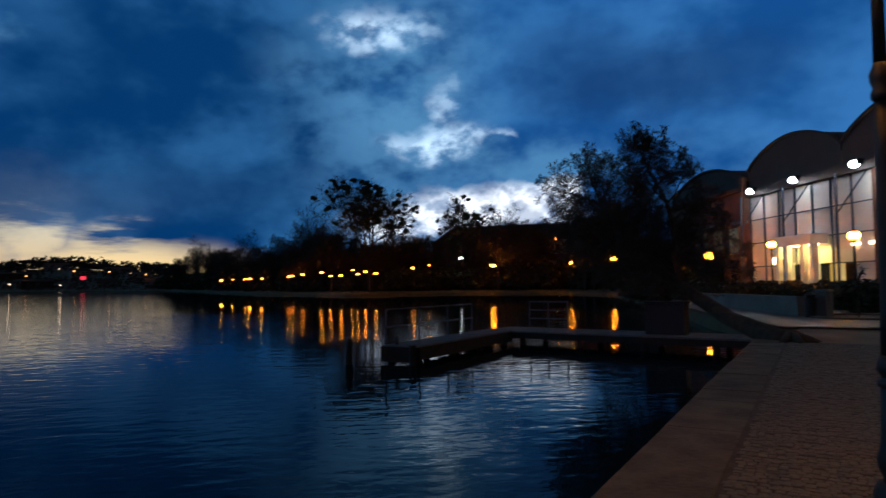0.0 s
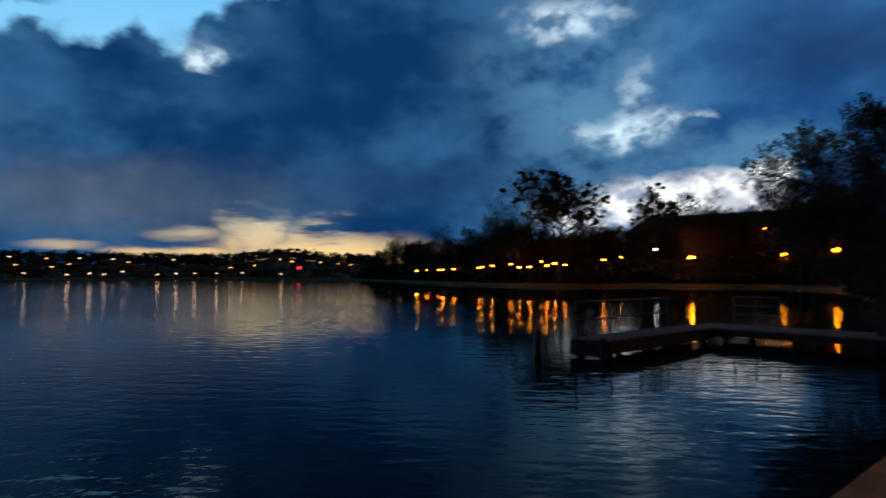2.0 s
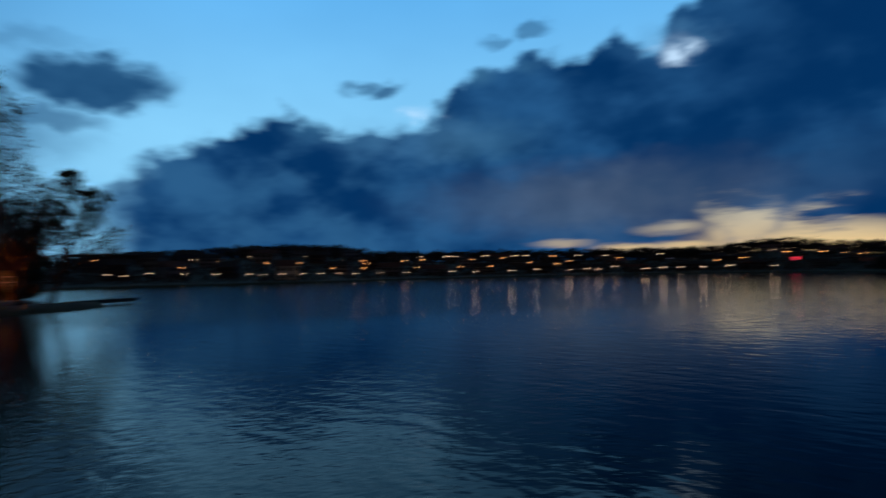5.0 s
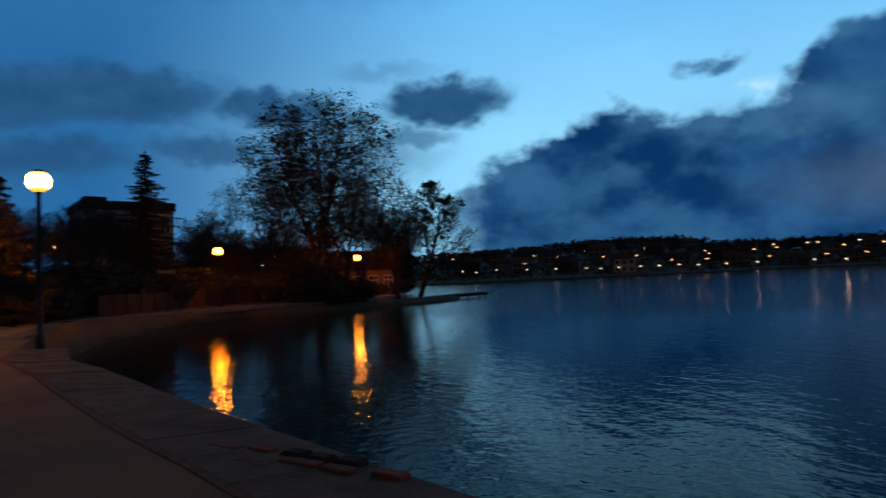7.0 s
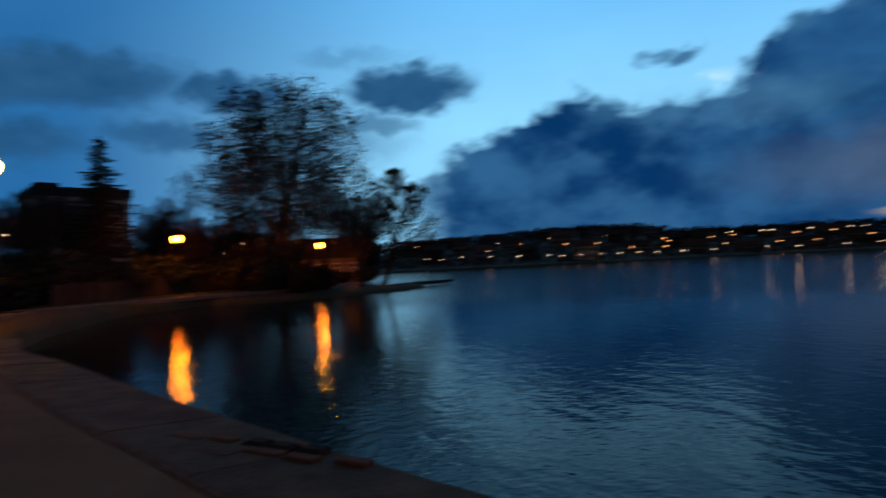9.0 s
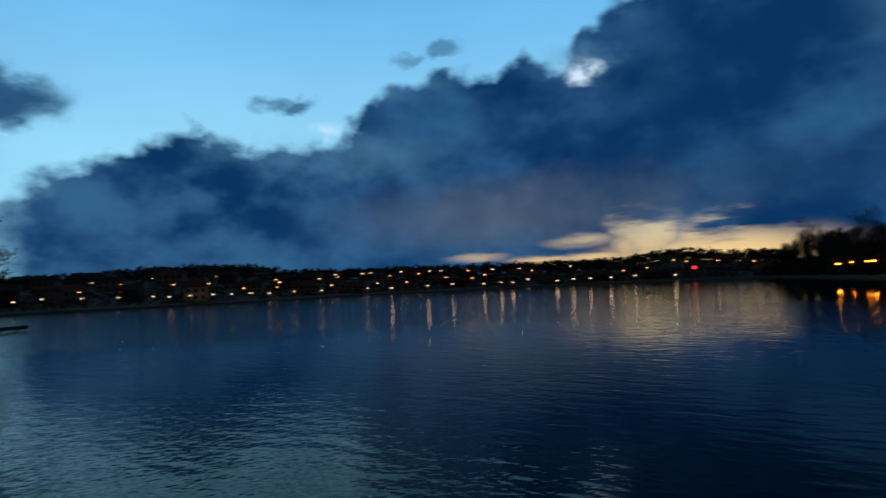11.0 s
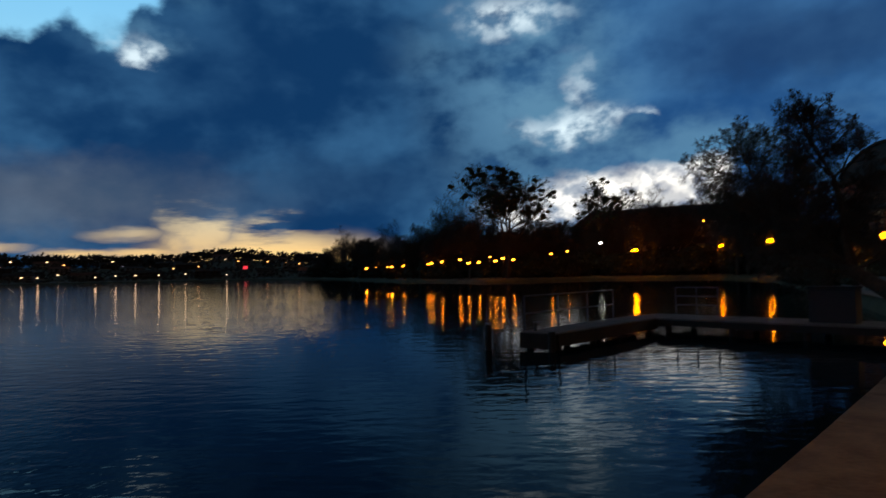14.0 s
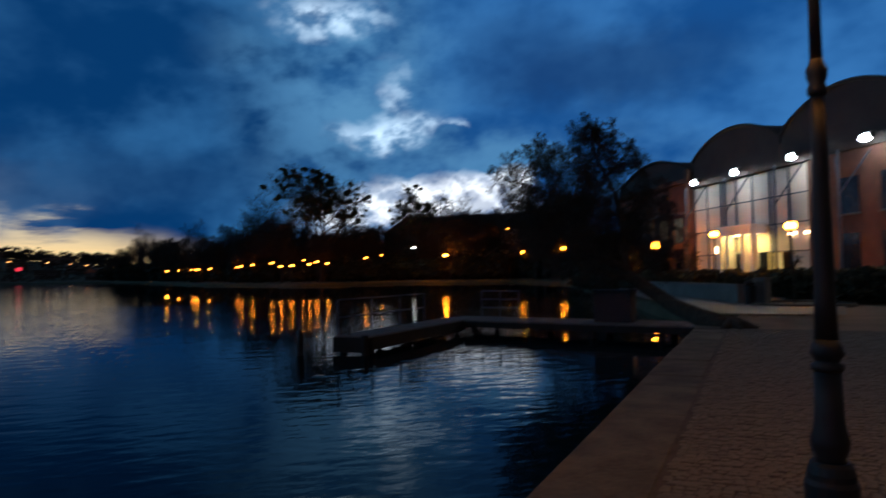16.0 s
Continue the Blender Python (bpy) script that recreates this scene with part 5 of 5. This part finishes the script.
def facing(a, d, dz=0.0, turn=0.0):
    return Matrix.Translation(polar(a, d, ground_z(a, d) + dz)) @ Matrix.Rotation(radians(a + turn), 4, "Z")


# villa behind the spruce, low white house by the spit, buildings on the right shore
villa = house(facing(102.8, 78, 0, 12), 8.8, 7.5, 9.4, 0.9, M_cream, M_roof, "pale plaster villa with a flat dark roof", 5, 3, True, True)
part("roof_hatch", Solid().box((-2.6, 0, 10.6), (2.2, 2.0, 0.9), 0, 0.05), M_roof, villa)
part("chimney", Solid().box((3.4, 0.5, 10.7), (0.5, 0.5, 1.1)), M_brickwall, villa)
house(facing(83.4, 74, -0.1), 6.6, 5, 2.7, 2.2, M_plaster, M_roof, "low pale house with a dark steep roof", 4, 1, False, True)
house(facing(115.5, 62), 12, 9, 4.2, 1.8, M_white, M_roof, "pale house half hidden by dark trees", 4, 2, False, True)
house(facing(-11.2, 190, 0, 78), 11, 14, 13.0, 5.0, M_brickwall, M_tile, "tall brick building with a steep tiled gable", 5, 4, name="brick_building")
house(facing(-18.4, 186, 0, -14), 50, 14, 13.0, 5.0, M_cream, M_roof, "long cream building behind the lakeside trees", 14, 3, name="long_building")
kiosk = house(facing(-19.4, 172), 4.2, 3.6, 7.4, 1.6, M_cream, M_tile, "narrow cream house lit orange by a lamp", 2, 2, False, True)
house(facing(-4.8, 185), 14, 10, 5.5, 2.5, M_plaster, M_roof, "low plaster house behind shore trees", 5, 1)

# town across the lake
trng = random.Random(77)
for k in range(44):
    a = 13.6 + k * 1.45 + trng.uniform(-0.4, 0.4)
    row = k % 3
    d = lerp_table(FAR, a) + (46, 112, 172)[row] + trng.uniform(-6, 8)
    s = d / 420
    wall_mat, roof_mat, colour = trng.choice(((M_plaster, M_tile, "grey plaster house with a clay roof"), (M_fence, M_roof, "brown timber house with a dark roof"), (M_plaster, M_roof, "grey plaster house with a dark roof")))
    house(facing(a, d, 0, trng.uniform(-25, 25)), trng.uniform(9, 16) * max(s, 0.7), 9, trng.uniform(3.4, 5.0), trng.uniform(1.6, 2.6), wall_mat, roof_mat, colour + " across the lake", 4, 2)
house(facing(61.1, lerp_table(FAR, 61.1) + 22), 7.5, 8, 5.0, 2.2, M_cream, M_tile, "cream house lit by street lamps across the lake", 3, 2)
for a, w_ in ((62.6, 26), (59.4, 30), (56.4, 18)):
    d = lerp_table(FAR, a) + 205
    house(facing(a, d, -1.5, 6), w_, 11, 6.2, 0.5, M_plaster, M_roof, "long flat-roofed apartment block on the hilltop", 12, 3, True, name="apartment_block")

# woods and gardens between the far houses, as one growth
far = Solid()
for k in range(5200):
    a = trng.uniform(12.5, 80.5)
    o = trng.choice((4, 24, 58, 76, 125, 150, 190, 205, 215, 222)) + trng.uniform(-5, 9)
    d = lerp_table(FAR, a) + max(o, 3)
    base = polar(a, d, ground_z(a, d))
    h = trng.uniform(1.2, 2.6) if o < 12 else trng.uniform(3.5, 7.5) if o > 180 else trng.uniform(2.0, 4.6)
    h *= max(0.62, d / 430)
    wd = h * trng.uniform(0.28, 0.5)
    for j in range(7):
        c = base + Vector((trng.gauss(0, wd * 0.5), trng.gauss(0, wd * 0.5), h * trng.uniform(0.15, 0.95)))
        q = [Vector((trng.gauss(0, 1), trng.gauss(0, 1), trng.gauss(0, 1))).normalized() * wd * trng.uniform(0.35, 0.7) for _ in range(4)]
        far.add([c + p for p in q], [(0, 1, 2), (0, 2, 3), (0, 3, 1), (1, 3, 2)])
tagged(new("far_woods", far.mesh("far_woods", M_twig)), "dark leafless woods and gardens across the lake", "woods", "", "stuff")

# ---- left bank: path, fence, jetty ----
pth = Solid()
LINE = [(-19, -9.6), (-25, -11.6), (-31, -12.4), (-37, -11.0), (-42.5, -7.4), (-47.5, -3.0), (-51.5, 1.6), (-55.5, 6.0), (-62, 10)]
for i, (x, y) in enumerate(LINE):
    x0, y0 = LINE[max(i - 1, 0)]
    x1, y1 = LINE[min(i + 1, len(LINE) - 1)]
    d = Vector((x1 - x0, y1 - y0, 0)).normalized()
    hw = 2.0 if i < 3 else 1.1
    for k, z in ((-1.0, 0.45), (-0.97, 0.665), (0.97, 0.665), (1.0, 0.45)):
        p = Vector((x, y, 0.588 if i == 0 and z > 0.5 else z)) + Vector((-d.y, d.x, 0)) * (hw * k)
        pth.v.append(tuple(p))
pth.f += [(i * 4 + k, i * 4 + k + 1, i * 4 + k + 5, i * 4 + k + 4) for i in range(len(LINE) - 1) for k in range(3)]
setting("lake_path", pth, material("pale_gravel_path", (0.11, 0.092, 0.072), (0.21, 0.18, 0.145), 0.9, 1.5, 0.006, 40), "pale gravel path along the bank", "path")
board = Solid().box((0, 0, 0), (1.5, 0.05, 1.2)).mesh("fence_panel", M_fence)
fpost = Solid().box((0, 0, 0), (0.12, 0.12, 1.5)).mesh("fence_post", M_timber)
fence = thing("garden_fence", "brown wooden garden fence behind the path", "fence", Matrix())
for i in range(14):
    p = polar(90.5 + i * 1.0, 61 - i * 1.25)
    q = polar(91.5 + i * 1.0, 61 - (i + 1) * 1.25)
    ang = math.atan2((q - p).y, (q - p).x)
    part("fence_panel", board, None, fence, at=Matrix.Translation(((p.x + q.x) / 2, (p.y + q.y) / 2, 1.25)) @ Matrix.Rotation(ang, 4, "Z"))
    part("fence_post", fpost, None, fence, at=Matrix.Translation((p.x, p.y, 1.25)) @ Matrix.Rotation(ang, 4, "Z"))
jt = thing("small_jetty", "low dark wooden jetty at the spit's tip", "jetty", Matrix())
jp, jq = Vector((-58.6, 13.0, 0)), Vector((-65.5, 19.6, 0))
part("deck", beam(jp, jq, 1.3, 0.1, 0.42), M_timber, jt)
part("edge", beam(jp + Vector((0.45, 0.5, 0)), jq + Vector((0.45, 0.5, 0)), 0.1, 0.3, 0.33), M_timber, jt)
for k in range(4):
    p = jp.lerp(jq, 0.15 + k * 0.27)
    part("support_post", Solid().lathe([(0.1, -2.0), (0.1, 0.4)], 8, (p.x, p.y, 0)), M_timber, jt)

# ---- promenade pieces: coping slabs, steel edge, broken bricks, setts ----
crng = random.Random(9)
edge = Solid()
for i, ((x0, y0), (x1, y1)) in enumerate(zip(QUAY, QUAY[1:])):
    a, b = Vector((x0, y0, 0)), Vector((x1, y1, 0))
    ai, bi = inner[i], inner[i + 1]
    n = max(1, round((b - a).length / 0.95))
    for k in range(n):
        t0, t1 = (k + 0.0015) / n, (k + 0.9985) / n
        o0, o1, i0, i1 = a.lerp(b, t0), a.lerp(b, t1), ai.lerp(bi, t0), ai.lerp(bi, t1)
        over = (o0 - i0).normalized() * 0.05
        z = 0.60 + crng.uniform(-0.008, 0.008)
        out_z = z - (0.08 if x0 < -4 else 0.0)
        q = [o0 + over, o1 + over, i1, i0]
        zs = [out_z, out_z, z, z]
        cen = (o0 + o1 + i0 + i1) / 4
        s = Solid()
        s.v = [tuple(Vector((p.x, p.y, 0.462))) for p in q] + [(p.x, p.y, h - 0.008) for p, h in zip(q, zs)] + [tuple((p + (cen - p).normalized() * 0.012) * 1.0)[:2] + (h,) for p, h in zip(q, zs)]
        s.f = [(0, 1, 5, 4), (1, 2, 6, 5), (2, 3, 7, 6), (3, 0, 4, 7), (4, 5, 9, 8), (5, 6, 10, 9), (6, 7, 11, 10), (7, 4, 8, 11), (8, 9, 10, 11)]
        part("coping_slab", s, M_coping, quay_wall)
    d = (bi - ai).normalized()
    nn = Vector((d.y, -d.x, 0)) * 0.09
    if x0 < 1:
        edge.add([ai + Vector((0, 0, 0.5)), bi + Vector((0, 0, 0.5)), bi + nn + Vector((0, 0, 0.5)), ai + nn + Vector((0, 0, 0.5)),
                  ai + Vector((0, 0, 0.597)), bi + Vector((0, 0, 0.597)), bi + nn + Vector((0, 0, 0.597)), ai + nn + Vector((0, 0, 0.597))],
                 [(0, 1, 5, 4), (1, 2, 6, 5), (2, 3, 7, 6), (3, 0, 4, 7), (4, 5, 6, 7)])
setting("edging_strip", edge, M_rust, "rusty brown edging strip beside the slabs", "edging")
# broken place in the coping: reddish bricks, black blocks painted as shaded holes
for k, (x, y, rz, kind) in enumerate(((-7.1, -0.67, 44, 0), (-6.84, -0.29, 40, 1), (-6.54, 0.04, 44, 2), (-6.29, 0.26, 40, 2), (-6.06, 0.51, 46, 2), (-6.34, -0.37, 48, 0), (-6.19, 0.07, 46, 0), (-5.85, 0.39, 44, 1), (-5.55, 0.80, 42, 1))):
    if kind == 2:
        hb = thing("broken_hole", "black block painted as the shade of a missing stone's hole", "hole", Matrix.Translation((x, y, 0.585)) @ Matrix.Rotation(radians(rz), 4, "Z"))
        part("shade_block", Solid().box((0, 0, -0.05), (0.27, 0.19, 0.1), 0, 0.03), M_hole_shade, hb)
    else:
        hb = thing("loose_brick", "old red brick lying in the broken coping", "brick", Matrix.Translation((x, y, 0.534)) @ Matrix.Rotation(radians(rz), 4, "Z"))
        part("brick", Solid().box((0, 0, 0.0), (0.44 if kind == 0 else 0.32, 0.14, 0.085), 0, 0.012), M_redbrick, hb)

# granite setts on the promenade
qd = Vector((0.631, 0.776, 0))
qn = Vector((0.776, -0.631, 0))
q0 = Vector((1.70, 4.41, 0)) + qn * 0.90
bed_pts = [q0 + qd * u + qn * v for u, v in ((-1.3, -0.18), (15.1, -0.18), (15.1, 6.6), (-1.3, 6.6))]
setts = setting("sett_bed", Solid().add([(p.x, p.y, z) for z in (0.50, 0.589) for p in bed_pts], [(4, 5, 6, 7), (0, 1, 5, 4), (1, 2, 6, 5), (2, 3, 7, 6), (3, 0, 4, 7)]), M_mortar, "granite sett paving beside the quay", "pavement")
sett_mesh = [Solid().box((0, 0, 0), (0.064 + 0.009 * k, 0.068 + 0.004 * (k % 2), 0.06), 0, 0.006).mesh("sett", M_sett) for k in range(4)]
rest = Solid()
count = 0
u = -1.2
while u < 15.0:
    v = crng.uniform(-0.13, -0.07)
    depth = crng.uniform(0.062, 0.080)
    ripple = crng.uniform(-0.004, 0.004)
    limit = 6.5 if u < 9 else 5.0
    while v < limit:
        wd = crng.uniform(0.058, 0.098)
        bow = 0.05 * math.sin(v * 1.9 + u * 0.6)
        p = q0 + qd * (u + bow + crng.uniform(-0.008, 0.008)) + qn * (v + wd / 2)
        h = 0.568 + ripple + crng.uniform(-0.006, 0.007)
        ang = math.degrees(math.atan2(qd.y, qd.x)) + crng.uniform(-8, 8)
        if 0.4 < u < 2.6 and v < 1.7 and count < 300:
            part("sett", sett_mesh[count % 4], None, setts, at=Matrix.Translation((p.x, p.y, h)) @ Matrix.Rotation(radians(ang), 4, "Z"))
            count += 1
        else:
            rest.box((p.x, p.y, h), (depth, wd - 0.006, 0.06), ang, 0.006)
        v += wd + 0.004
    u += depth + 0.006
tagged(new("sett_field", rest.mesh("sett_field", M_sett)), "worn granite setts paving the promenade", "setts", "", "stuff")
